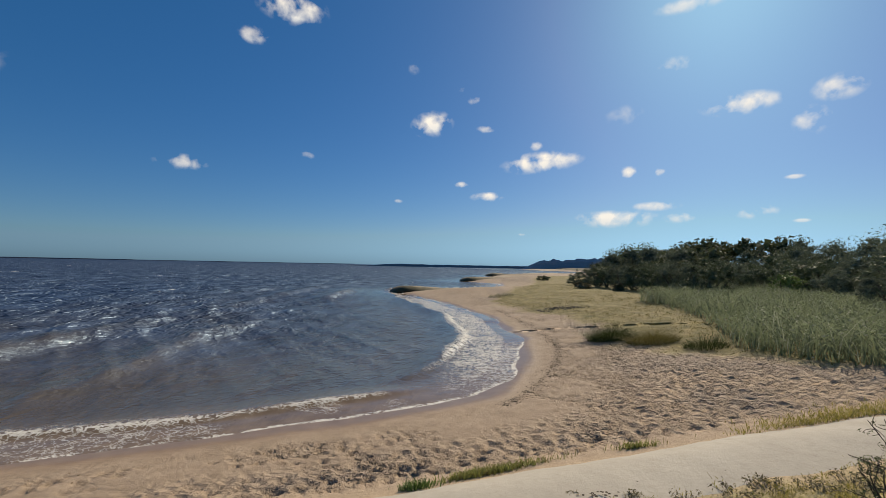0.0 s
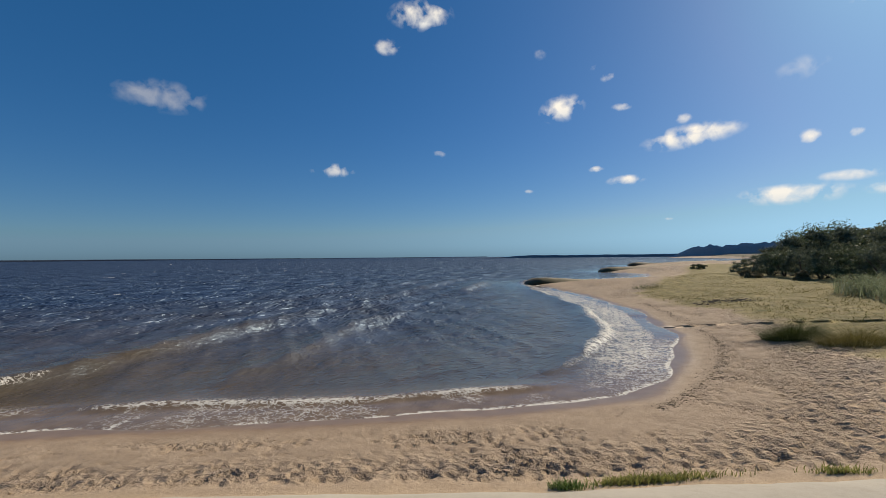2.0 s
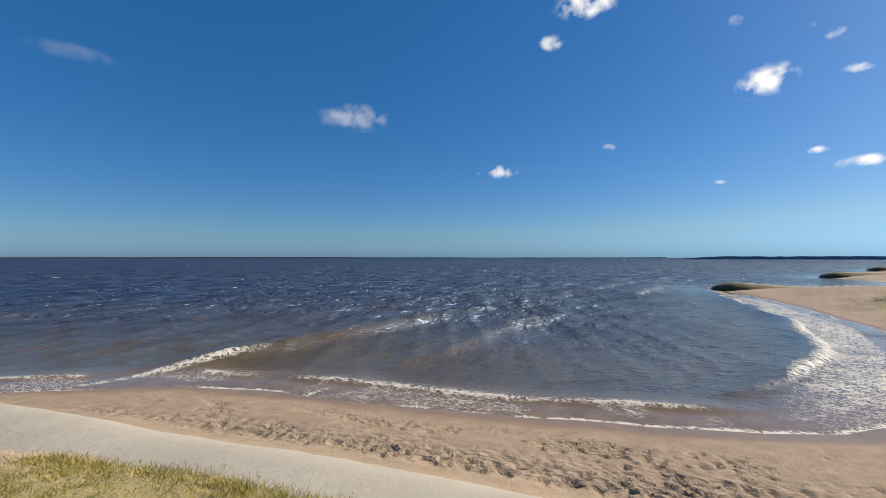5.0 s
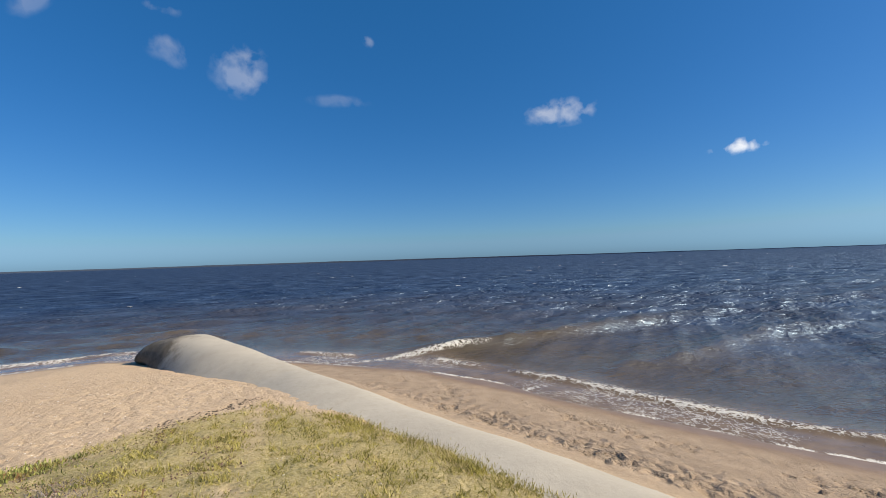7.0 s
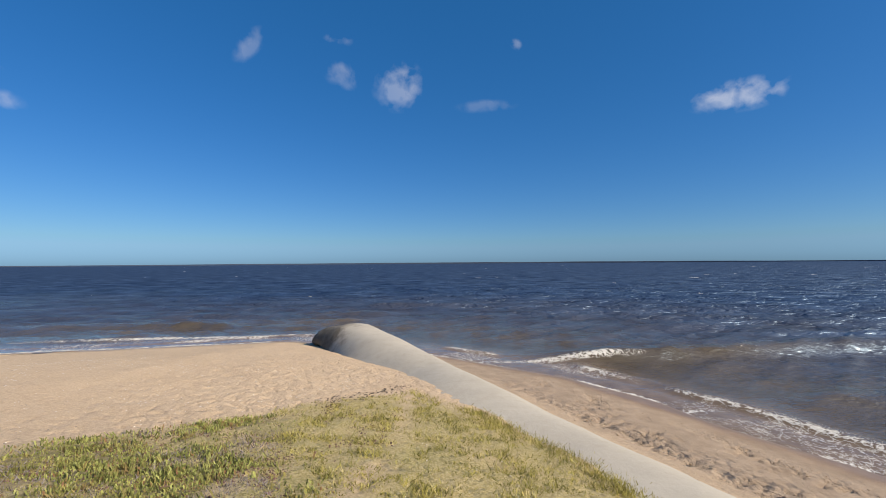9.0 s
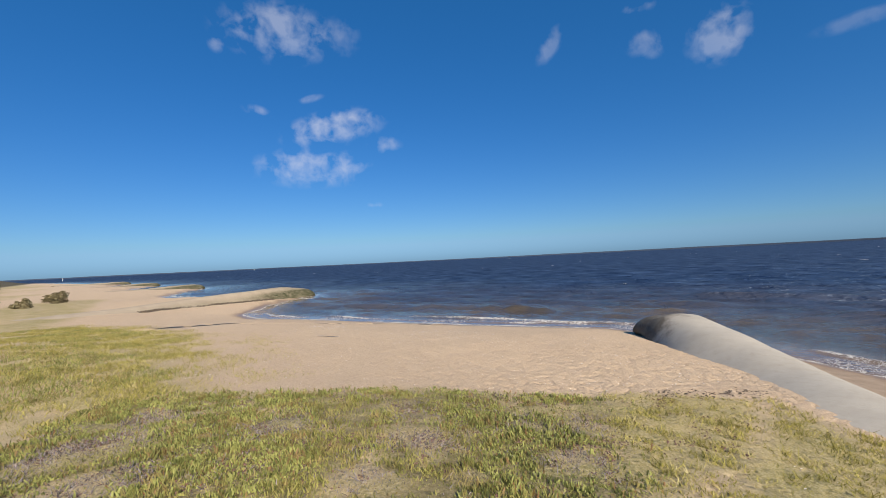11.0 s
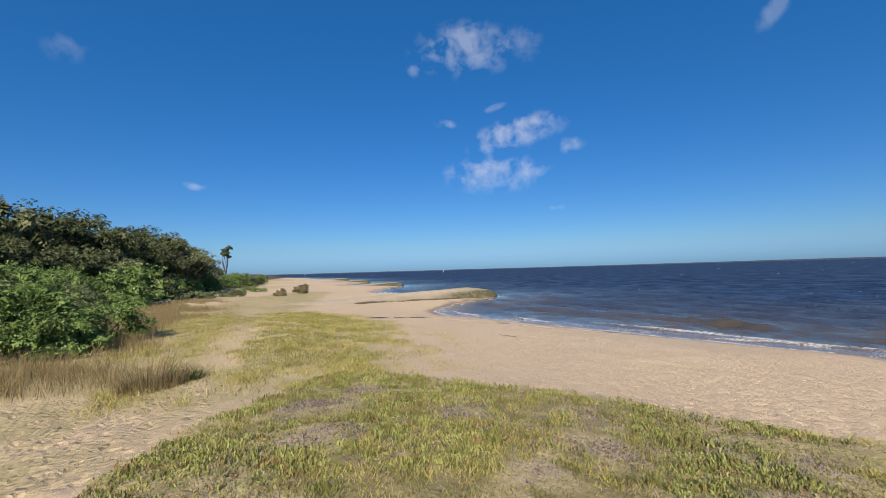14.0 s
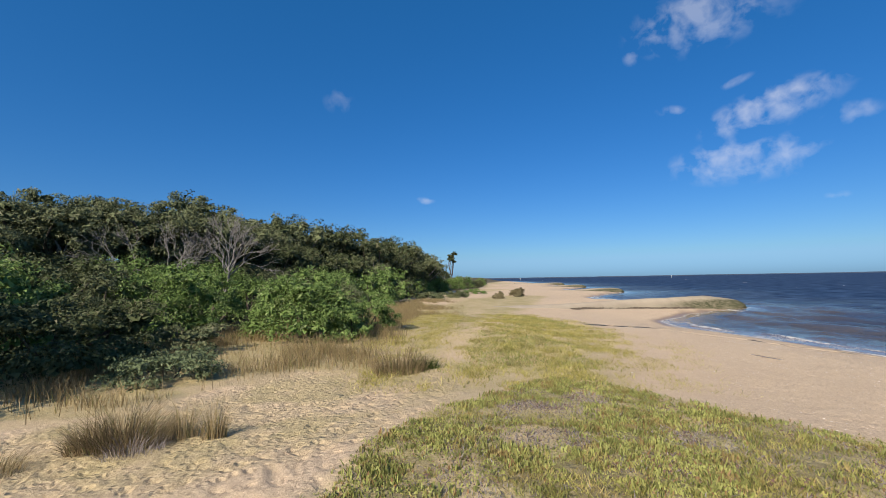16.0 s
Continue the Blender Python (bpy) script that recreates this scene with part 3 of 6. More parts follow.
def cover(x, y):
    """How far turf, litter, wetness and grit take over from dry sand."""
    wob = 0.9 * (fbm(x, y, 1.3, 31) - 0.5)
    turf = step(-0.25, 0.35, inside(x, y, MOUND) + wob)
    turf = np.maximum(turf, step(-0.3, 0.5, inside(x, y, LAWN) + 0.7 * wob))
    turf = np.maximum(turf, 0.95 * step(-1.1, 1.0, inside(x, y, STRIP) + 2.2 * wob) * (0.7 + 0.3 * step(0.4, 0.6, fbm(x, y, 1.7, 43))))
    turf = np.maximum(turf, 0.92 * step(-0.6, 0.7, inside(x, y, VERGE) + 1.6 * wob) * (0.65 + 0.35 * step(0.35, 0.6, fbm(x, y, 1.1, 46))))
    turf = np.maximum(turf, 0.85 * step(-0.8, 0.8, inside(x, y, BANK) + 2.2 * wob))
    turf = np.maximum(turf, step(-0.6, 1.0, inside(x, y, MARSH) + 2.5 * wob))
    turf = np.maximum(turf, step(-0.5, 0.8, inside(x, y, TRAIL) + wob) * (0.32 + 0.34 * step(0.42, 0.62, fbm(x, y, 0.9, 41)) + 0.42 * step(-9, -14, y) + 0.3 * step(2.6, 5.0, x)))
    turf = np.maximum(turf, 0.8 * step(1, 4, inland(x, y) - 16) * step(0.42, 0.6, fbm(x, y, 6, 44)) * (y < -24))
    lawn = np.maximum(step(-0.2, 0.3, inside(x, y, LAWN)), step(-0.2, 0.3, inside(x, y, MOUND)) * (1 - lush(x, y)))
    turf = turf * (0.55 + 0.3 * lawn + (0.45 - 0.3 * lawn) * step(0.25, 0.5, fbm(x, y, 0.45, 8)))
    turf = turf * (1 - 0.42 * worn(x, y))
    turf = np.maximum(turf, 0.92 * step(-0.6, 1.0, inside(x, y, MARSH) + 2.5 * wob))
    litter = np.maximum(step(-0.5, 2.0, woods(x, y)), 0.5 * step(0.0, 0.5, inside(x, y, MOUND) + wob) * step(0.30, 0.5, fbm(x, y, 0.42, 8)) * lush(x, y) * (1 - bare_spots(x, y)))
    d = inland(x, y)
    wet = 1 - step(0.35, 1.15, d + 0.5 * (fbm(x, y, 1.2, 77) - 0.5))
    grit = step(0.8, 1.6, seaward(x, y)) * step(2.0, 4.0, d) * step(0.42, 0.68, fbm(x, y, 1.8, 52)) * (1 - turf)
    return turf, litter, wet, grit


def trail_tone(x, y, d):
    """Darker sand north of the tube: its backlit shade put into the colour."""
    return step(0.2, 1.2, seaward(x, y)) * (0.78 + 0.22 * step(4.5, 2.0, d))


def build_ground():
    radii = np.concatenate([np.geomspace(0.02, 0.85, 16), rings(0.9, 4.4, 1.017, 4.45, 1.017), rings(4.5, 21, 1.0088, 21.1, 1.02), rings(21.4, 40, 1.016, 4400, 1.07)])
    x, y, faces = sheet(radii, fan(700, 26))
    z = height(x, y)
    turf, litter, wet, grit = cover(x, y)
    d = inland(x, y)
    bare = (1 - np.maximum(0.75 * turf, litter)) * step(0.9, 1.8, d) * (1 - litter) * (1 - step(1.12, 0.85, np.abs(seaward(x, y))) * (x > -19) * (x < 14))
    far = 1 - step(25, 45, np.hypot(x, y))
    # trodden hollows: a busy trail along the beach, softer hummocks in the dry sand
    near, own = worley(x + 0.05 * fbm(x, y, 0.1, 2), y + 0.05 * fbm(x, y, 0.1, 4), 0.205, 3)
    trail = step(0.7, 1.4, d) * (1 - step(3.0, 4.2, d)) * step(2, 4, y)
    hollow = ((1 - step(0.22, 0.36, near)) - 0.45 * (1 - step(0.36, 0.5, near)) * step(0.3, 0.42, near)) * (own > 0.4)
    z = z - far * bare * trail * 0.052 * hollow * step(0.36, 0.48, fbm(x, y, 1.4, 61))
    hummock = 0.5 + 0.5 * (fbm(x, y, 0.42, 21, 2) - 0.5)
    pit, pit_own = worley(x + 0.12 * fbm(x, y, 0.2, 24), y + 0.12 * fbm(x, y, 0.2, 25), 0.25, 26)
    hummock = hummock - (0.45 + 0.4 * pit_own) * (1 - step(0.12, 0.46, pit)) + 0.15 * np.exp(-(((pit - 0.52) / 0.12) ** 2))
    north = step(0.8, 1.3, seaward(x, y)) * step(2.0, 4.0, d)
    z = z + far * bare * north * 0.095 * (hummock - 0.5)
    near2, own2 = worley(x + 0.1 * fbm(x, y, 0.2, 2), y, 0.21, 14)
    trod = np.maximum(north, step(-0.5, 0.5, inside(x, y, TRAIL)))
    trod = np.maximum(trod, 0.7 * step(-0.6, -1.4, seaward(x, y)) * step(-7, -2, y) * step(2.5, 4.5, d))
    z = z - far * bare * (1 - trail) * (0.012 + 0.035 * trod) * (1 - step(0.15, 0.42, near2)) * (own2 > 0.3)
    z = z + far * turf * 0.05 * (fbm(x, y, 0.3, 71) - 0.5)
    tread = bare * trail * step(0.46, 0.6, fbm(x, y, 1.4, 61))
    att = {"tread": tread, "hummock": bare * north * (0.55 + 0.45 * step(0.25, 0.6, fbm(x, y, 2.2, 63))), "turf": turf, "litter": litter, "wet": wet, "grit": grit, "backlit_tone": trail_tone(x, y, d), "olive": step(-1, 1, inside(x, y, MARSH)),
           "trod": np.maximum((0.12 + 0.3 * north) * trail_tone(x, y, d), step(-0.5, 0.5, inside(x, y, TRAIL)))
           + 0.5 * step(-0.6, -1.4, seaward(x, y)) * step(-7, -2, y) * step(2.5, 4.5, d)}
    ob = mesh_object("ground", np.stack([x, y, z], -1), faces, GROUND, att)
    tagged(ob, "tan beach sand, trodden and shelly, passing into dry turf", "beach", kind="structure")
    return ob


# ---------------------------------------------------------------- water
# wind chop: heading of travel, length, height of one train
WAVES = [(8, 6.4, 0.020), (-24, 4.1, 0.019), (30, 2.9, 0.018), (-6, 2.0, 0.019), (40, 1.35, 0.018), (-38, 0.95, 0.015), (16, 0.65, 0.011)]


def bay_side(x, y):
    bend = 0.22 * np.maximum(y - 14, 0)
    return step(-3, 1, x + bend) * step(8, 11, y) * (1 - step(62, 74, y))


def swells(x, y, s):
    """Low swells that run east and steepen before the beach: lift and breaking."""
    lift, breaking = np.zeros_like(x), np.zeros_like(x)
    lean = 0.7 * (fbm(x, y, 9.0, 11, 2) - 0.5) + 0.05 * (y - 10) + 0.9 * step(2, -12, y)
    for k, crest_x in enumerate((-33.5, -28.6, -24.0, -19.4, -14.6, -9.7, -4.2)):
        off = x - crest_x + lean * 1.6
        width = np.where(off > 0, 0.42, 1.25)
        along = step(0.22, 0.5, vnoise(y + 7.3 * k, x * 0 + 3.1 * k, 9.0, 140 + k))
        south = (1 - 0.55 * step(1, -8, y)) * (1 - step(11, 15, y) * step(-9, -6, x))
        tall = 0.36 * along * step(0.5, 3.0, s) * step(26, 6, s) * south
        lift = lift + tall * np.exp(-((off / width) ** 2))
        ragged = fbm(x, y, 1.1, 150 + k, 3)
        surf = step(4.2, 2.2, s + 2.0 * (ragged - 0.5))
        curl = along * (np.exp(-(((off - 0.10) / 0.26) ** 2)) * surf + 0.62 * np.exp(-(((off - 0.05) / 0.08) ** 2)) * step(0.60, 0.70, fbm(x * 0.4, y, 1.9, 160 + k)) * step(24, 10, s))
        breaking = np.maximum(breaking, curl * (0.72 + 0.4 * ragged) * (1 - 0.9 * step(0, -6, y) * step(1.5, 2.5, s)) * (1 - 0.85 * step(13, 16, y) * step(-9, -6, x)))
    return lift, np.clip(breaking, 0, 1)


def water_height(x, y, s):
    """The lagoon's surface, with s metres to the shore: wind chop and the swells."""
    z = np.zeros_like(x)
    r = np.hypot(x, y)
    for k, (turn, length, amp) in enumerate(WAVES):
        a = radians(turn)
        bend = 0.8 * fbm(x, y, length * 4, 90 + k, 2)
        phase = 2 * np.pi * ((x * math.cos(a) + y * math.sin(a)) / length + bend)
        fade = 1 - step(length * 14, length * 30, r)
        z = z + amp * fade * (np.exp(1.6 * np.sin(phase)) - 1.75) * (0.5 + 0.8 * vnoise(x, y, length * 3, 60 + k))
    z = z * (0.5 * step(0.3, 5.0, s) + 0.5 * np.maximum(step(6, 16, s), step(0, -6, y) * step(0.3, 4.0, s))) * (1 - 0.5 * step(-12, -3, x) * step(9, 14, y))
    lift, crest = swells(x, y, s)
    # the ridge that breaks along the bay's inner curve
    bay = bay_side(x, y)
    off = s - 2.3 - 0.8 * (fbm(x, y, 4.0, 21, 2) - 0.5)
    # a low bore that runs along the beach in broken stretches
    bore = s - 1.25 + 0.5 * step(0, -5, y) - 1.5 * (fbm(x, y, 5.5, 23, 2) - 0.5)
    lee = step(-2, -6, y)
    ran = step(0.43 - 0.2 * lee, 0.58 - 0.2 * lee, fbm(x, y, 3.6, 24, 2)) * (1 - bay) * step(0.2, 0.7, s)
    z = z + 0.10 * ran * np.exp(-((bore / np.where(bore < 0, 0.16, 0.7)) ** 2))
    crest = np.maximum(crest, 0.9 * ran * np.exp(-((bore / np.where(bore < 0, 0.13, 0.24)) ** 2)) * (0.5 + 0.75 * fbm(x, y, 0.9, 25, 3)))
    z = z + lift + 0.22 * bay * np.exp(-((off / np.where(off < 0, 0.28, 0.9)) ** 2))
    crest = np.maximum(crest, 0.95 * bay * np.exp(-(((off + 0.1) / 0.42) ** 2)) * step(0.25, 0.42, fbm(x, y, 2.5, 22)))
    return z, crest


def build_water():
    x, y, faces = sheet(np.concatenate([rings(6.5, 60, 1.0095, 420, 1.022), rings(445, 4600, 1.08, 4600, 1.1)]), fan(860, 20))
    d = inland(x, y)
    s = -d
    z, crest = water_height(x, y, s)
    bed = height(x, y, False)
    bay = bay_side(x, y)
    # thin tongues of wash run up the sand
    tongue = fbm(x, y, 3.2, 5, 2)
    runup = 0.004 + 0.055 * step(0.3, 0.75, tongue) + 0.012 * bay
    z = np.where(s < 1.4, z * step(0.0, 1.4, s) + runup * (1 - step(0.0, 1.6, s)), z)
    z = z - 0.14 * np.maximum(d - 0.35, 0)
    deep = z - bed
    rim = 0.97 * step(0.020 + 0.02 * step(-2, -6, y), 0.007, deep + 0.012 * (fbm(x, y, 0.5, 6) - 0.5)) * (0.45 + 0.55 * step(0.3, 0.5, fbm(x, y, 1.8, 15)))
    behind = step(2.6, 0.6, s) * (0.14 + 0.36 * step(0.35, 0.7, fbm(x, y, 1.6, 28)))
    wash = np.maximum(behind, bay * step(3.0, 1.6, s) * (0.46 + 0.44 * fbm(x, y, 1.2, 34)) * np.maximum(step(0.15, 0.6, s), 0.8 * step(21, 17, y)))
    # froth left drifting in strings behind the crests
    strings = 0.27 * step(0.66, 0.78, fbm(x * 1.1, y * 0.45, 2.4, 36, 3)) * step(26, 8, s) * step(1.5, 4, s)
    r = np.hypot(x, y)
    foam = np.clip(np.maximum.reduce([rim, wash * step(-0.2, 0.05, deep), crest, strings]), 0, 0.98)
    silt = np.clip(0.7 * step(11, 2.5, s + 3 * (fbm(x, y, 5, 18) - 0.5)) + 0.42 * step(45, 8, s), 0, 1)
    lift, _ = swells(x, y, s)
    silt = np.clip(silt + 0.9 * lift * step(20, 8, s) - 0.2 * step(20, 60, r), 0, 1)
    shallow = step(2.4, 0.3, s + 0.8 * (fbm(x, y, 2, 37) - 0.5))
    open_water = np.clip(1 - np.exp(-np.maximum(s - 1.5, 0) / 9.0), 0, 1)
    keep = d < 1.6
    faces = faces[keep[faces].all(1)]
    ids, inv = np.unique(faces, return_inverse=True)
    att = {"foam": foam, "silt": silt, "open": open_water, "shallow": shallow}
    ob = mesh_object("water", np.stack([x, y, z], -1)[ids], inv.reshape(-1, 4), WATER, {k: v[ids] for k, v in att.items()})
    tagged(ob, "choppy grey-blue lagoon water, brown with silt and foaming at the beach", "water", kind="structure")
    return ob


build_ground()
build_water()


# ---------------------------------------------------------------- sand-filled tubes lying across the beach
def smooth_line(points, per=10):
    p = np.asarray(points, float)
    p = np.vstack([2 * p[0] - p[1], p, 2 * p[-1] - p[-2]])
    out = []
    for a, b, c, d in zip(p[:-3], p[1:-2], p[2:-1], p[3:]):
        t = np.linspace(0, 1, per, endpoint=False)[:, None]
        out.append(0.5 * (2 * b + (c - a) * t + (2 * a - 5 * b + 4 * c - d) * t**2 + (3 * b - a - 3 * c + d) * t**3))
    return np.vstack(out + [p[-2:-1]])


def groyne(line, half, rises, stain, algae, label, slump=0.0, per=14, around=40, name="geotextile_groyne", marks=(0, 1.2, 4, 7, 11), fabric=None):
    """A low sand-filled fabric tube from its seaward tip to its buried end. rises: how far its back stands over the sand, from the tip inland."""
    c = smooth_line(line, per)
    run = np.r_[0, np.cumsum(np.linalg.norm(np.diff(c, axis=0), axis=1))]
    way = np.gradient(c, axis=0)
    way /= np.linalg.norm(way, axis=1, keepdims=True)
    side = np.stack([way[:, 1], -way[:, 0]], -1)
    # the tip closes in a blunt, rounded nose
    nose = np.sqrt(np.clip(1 - (1 - np.clip(run / (1.5 * half), 0, 1)) ** 2, 0.0, 1))
    wide = half * (0.12 + 0.88 * nose) * (1 + 0.04 * np.sin(run * 1.3)) * (1 + 0.4 * step(8.5, 1.5, run))
    a = np.linspace(0, np.pi, around)
    ca, sa = np.cos(a), np.sin(a)
    u = np.sign(ca) * np.abs(ca) ** 0.8
    # the nose overhangs, and the flanks spread towards the sea as the tube flattens
    tuck = 1 - 0.3 * np.outer(step(2.6, 1.2, run), (1 - sa) ** 3)
    spread = 1 + slump * np.outer(step(1.5, 5.0, run), np.where(u < 0, -0.16, 0.34))
    x = c[:, :1] + side[:, :1] * wide[:, None] * u * tuck * spread
    y = c[:, 1:] + side[:, 1:] * wide[:, None] * u * tuck * spread
    left = height(c[:, 0] + side[:, 0] * wide, c[:, 1] + side[:, 1] * wide, False) - 0.03
    right = height(c[:, 0] - side[:, 0] * wide, c[:, 1] - side[:, 1] * wide, False) - 0.03
    base = right[:, None] + (left - right)[:, None] * (u + 1)[None] / 2
    fabric = fabric or CANVAS_SANDED
    rise = np.interp(run, [*marks, max(run[-1], marks[-1] + 0.5)], rises)[:, None] * (0.25 + 0.75 * nose)[:, None]
    z = base + (0.03 + rise) * np.clip(1 - np.abs(u)[None] ** np.interp(run, [0, 3, 9], [4.0, 2.8, 2.0])[:, None], 0, 1) ** np.interp(run, [0, 2.5, 7], [0.8, 0.95, 1.35])[:, None]
    wrinkle = 0.035 * (fbm(x, y, 0.8, 5) - 0.5) + 0.012 * (fbm(x * 2, y, 0.18, 6) - 0.5)
    z = z + wrinkle
    s = np.broadcast_to(run[:, None], x.shape)
    st = 0.9 * stain * step(6.0, 0.3, s + 3.5 * (fbm(x, y, 0.9, 23) - 0.5)) * (0.5 + 0.5 * step(0.45, 0.8, np.abs(np.broadcast_to(u, x.shape)) + 0.5 * (fbm(x, y, 0.5, 25) - 0.4)))
    st = np.maximum(st, 0.6 * step(0.9, 0.98, np.abs(np.broadcast_to(u, x.shape))) * (fbm(x, y, 0.6, 27)))
    st = np.clip(st + 0.75 * stain * step(3.6, 0.9, s + 0.9 * (fbm(x, y, 0.7, 29) - 0.5)) * (0.35 + 0.65 * step(-0.2, 0.45, np.broadcast_to(u, x.shape))), 0, 1)
    al = np.clip(1.3 * algae * step(12, 3, s) * (0.3 + 0.7 * step(0.35, 0.85, np.abs(np.broadcast_to(u, x.shape)) + 0.3 * (fbm(x, y, 0.8, 33) - 0.5))) + 0.4 * algae * step(0.25, 0.8, np.abs(np.broadcast_to(u, x.shape))) * step(26, 14, s), 0, 1)
    verts = np.stack([x, y, z], -1).reshape(-1, 3)
    thing = new(name)
    thing.location = (*c[len(c) // 2], 0)
    tagged(thing, label, "groyne", "groynes along the shore")
    cut = len(c) * 3 // 10
    cols = around
    first = verts[: (cut + 1) * cols] - np.array(thing.location)
    rest = verts[cut * cols :] - np.array(thing.location)
    child(mesh_object("tip", first, grid_faces(cut + 1, cols), fabric, {"stain": st.ravel()[: (cut + 1) * cols], "algae": al.ravel()[: (cut + 1) * cols]}), thing, "weathered, stained rounded end")
    child(mesh_object("body", rest, grid_faces(len(c) - cut, cols), fabric, {"stain": st.ravel()[cut * cols :], "algae": al.ravel()[cut * cols :]}), thing)
    return thing


groyne(list(zip(TUBE_X, TUBE_Y)), 0.9, (0.34, 0.72, 0.93, 0.62, 0.27, 0.11, 0.06), 1.0, 0.0, "long pale sand-filled geotextile tube with a dark stained tip", 1.0, marks=(0, 1.1, 2.5, 5.3, 8.3, 12.3), fabric=CANVAS)
groyne([(-29.6, -41.2), (-24.6, -39.9), (-19.9, -38.4), (-16.8, -37.2), (-12.8, -35.2), (-10.0, -33.7), (-6.5, -32.5), (-3.0, -31.4)], 1.15, (0.5, 0.85, 0.95, 0.85, 0.68, -0.06), 0.6, 0.85, "pale geotextile tube with green algae at its seaward end")
groyne([(-38.5, -87), (-32, -85), (-24, -84), (-16, -84)], 1.3, (0.5, 0.8, 0.65, 0.45, 0.1, -0.1), 0.4, 1.0, "distant geotextile tube half buried in beach sand")
groyne([(-46.5, -130), (-40, -128), (-30, -126), (-22, -126)], 1.4, (0.5, 0.8, 0.65, 0.45, 0.1, -0.1), 0.5, 0.9, "distant geotextile tube half buried in beach sand")
groyne([(-56, -182), (-46, -178), (-34, -176)], 1.6, (0.5, 0.9, 0.8, 0.6, 0.4, 0.2), 0.5, 0.9, "distant geotextile tube half buried in beach sand")
groyne([(-8.2, 49.4), (-3.5, 53), (2, 57.5), (7, 61)], 1.1, (0.5, 0.8, 0.6, 0.35, 0.2, 0.1), 1.0, 0.5, "low geotextile tube with a dark wet tip in the surf")
groyne([(-0.2, 90), (6, 95), (14, 101), (20, 104)], 1.3, (0.5, 0.9, 0.7, 0.5, 0.3, 0.1), 1.0, 0.5, "low geotextile tube with a dark wet tip")
groyne([(8, 145), (16, 149), (26, 154), (34, 158)], 1.6, (0.6, 1.0, 0.9, 0.6, 0.4, 0.2), 1.0, 0.4, "distant low geotextile tube with a dark tip")


# ---------------------------------------------------------------- grasses
def scatter(rng, n, box, density):
    """Up to n places in the box (x0, y0, x1, y1), kept by chance density(x, y)."""
    x, y = rng.uniform(box[0], box[2], n), rng.uniform(box[1], box[3], n)
    keep = rng.random(n) < density(x, y)
    return x[keep], y[keep]


def blades(rng, x, y, tall, wide, lean=0.35, spread=0.5, pieces=2, sink=0.01, blunt=0.35, heading=None):
    """Bent blades at the places: (verts, faces)."""
    n = len(x)
    h = tall * rng.uniform(1 - spread, 1 + spread, n)
    w = wide * rng.uniform(0.7, 1.3, n)
    turn, tip = rng.uniform(0, 2 * np.pi, n), rng.uniform(0, 2 * np.pi, n)
    tip = tip if heading is None else heading
    bend = h * lean * rng.uniform(0.2, 1.6, n)
    z = height(x, y) - sink
    levels = np.linspace(0, 1, pieces + 1)
    vs = []
    for t in levels:
        wt = w * (1 - (1 - blunt) * t**1.5)
        cx, cy, cz = x + np.cos(tip) * bend * t * t, y + np.sin(tip) * bend * t * t, z + h * t * (1 - 0.18 * t * np.minimum(lean, 2))
        for sgn in (-0.5, 0.5):
            vs.append(np.stack([cx + sgn * wt * np.cos(turn), cy + sgn * wt * np.sin(turn), cz], -1))
    v = np.stack(vs, 1)
    k = v.shape[1]
    start = np.arange(n)[:, None] * k
    faces = np.concatenate([start + np.array([2 * p, 2 * p + 1, 2 * p + 3, 2 * p + 2]) for p in range(pieces)])
    return v.reshape(-1, 3), faces


def stuff(name, pieces, material, label, category):
    v, f = join(pieces) if isinstance(pieces, list) else pieces
    return tagged(mesh_object(name, v, f, material, smooth=False), label, category, kind="stuff")


rng = np.random.default_rng(7)


def mound_density(x, y):
    dense = step(-4.5, -1.5, x)
    patch = step(0.42 - 0.12 * dense, 0.6 - 0.08 * dense, fbm(x, y, 0.42, 8)) * (0.6 + 0.4 * step(0.35, 0.55, fbm(x, y, 1.6, 18)))
    floor = 0.10 + 0.25 * dense
    return step(-0.15, 0.3, inside(x, y, MOUND) + 0.9 * (fbm(x, y, 1.3, 31) - 0.5)) * (floor + (1 - floor) * patch) * (1 - 0.92 * bare_spots(x, y)) * lush(x, y)


x, y = scatter(rng, 430000, (-8.6, -8.5, 2.6, 1.2), mound_density)
green = fbm(x, y, 0.9, 13) + 0.25 * (rng.random(len(x)) - 0.5)
pick = green > 0.41
tuft = 0.35 + 1.5 * fbm(x, y, 0.16, 14, 2) ** 1.5
stuff("succulent_cover", blades(rng, x[pick], y[pick], 0.043 * tuft[pick], 0.0165, 0.45, 0.45, 1, blunt=0.6), BLADE_SUCCULENT, "low upright green and reddish succulent shoots covering the dune mound", "ground cover")
stuff("mound_grass", blades(rng, x[~pick], y[~pick], 0.038 * tuft[~pick], 0.012, 0.6, 0.5, 1), BLADE_MOUND, "short yellow-green grass among the succulents", "grass")
x, y = scatter(rng, 190000, (-8, -8.5, 2.6, 1.2), lambda x, y: step(0.0, 0.3, inside(x, y, MOUND)) * lush(x, y) * np.maximum(0.9 * bare_spots(x, y), 0.05 + 0.5 * step(0.56, 0.68, fbm(x, y, 0.6, 33))))
stuff("dead_stems", blades(rng, x, y, 0.035, 0.010, 1.2, 0.5, 1), BLADE_DEAD, "dead grey-purple stems in open patches of the mound", "dead plants")

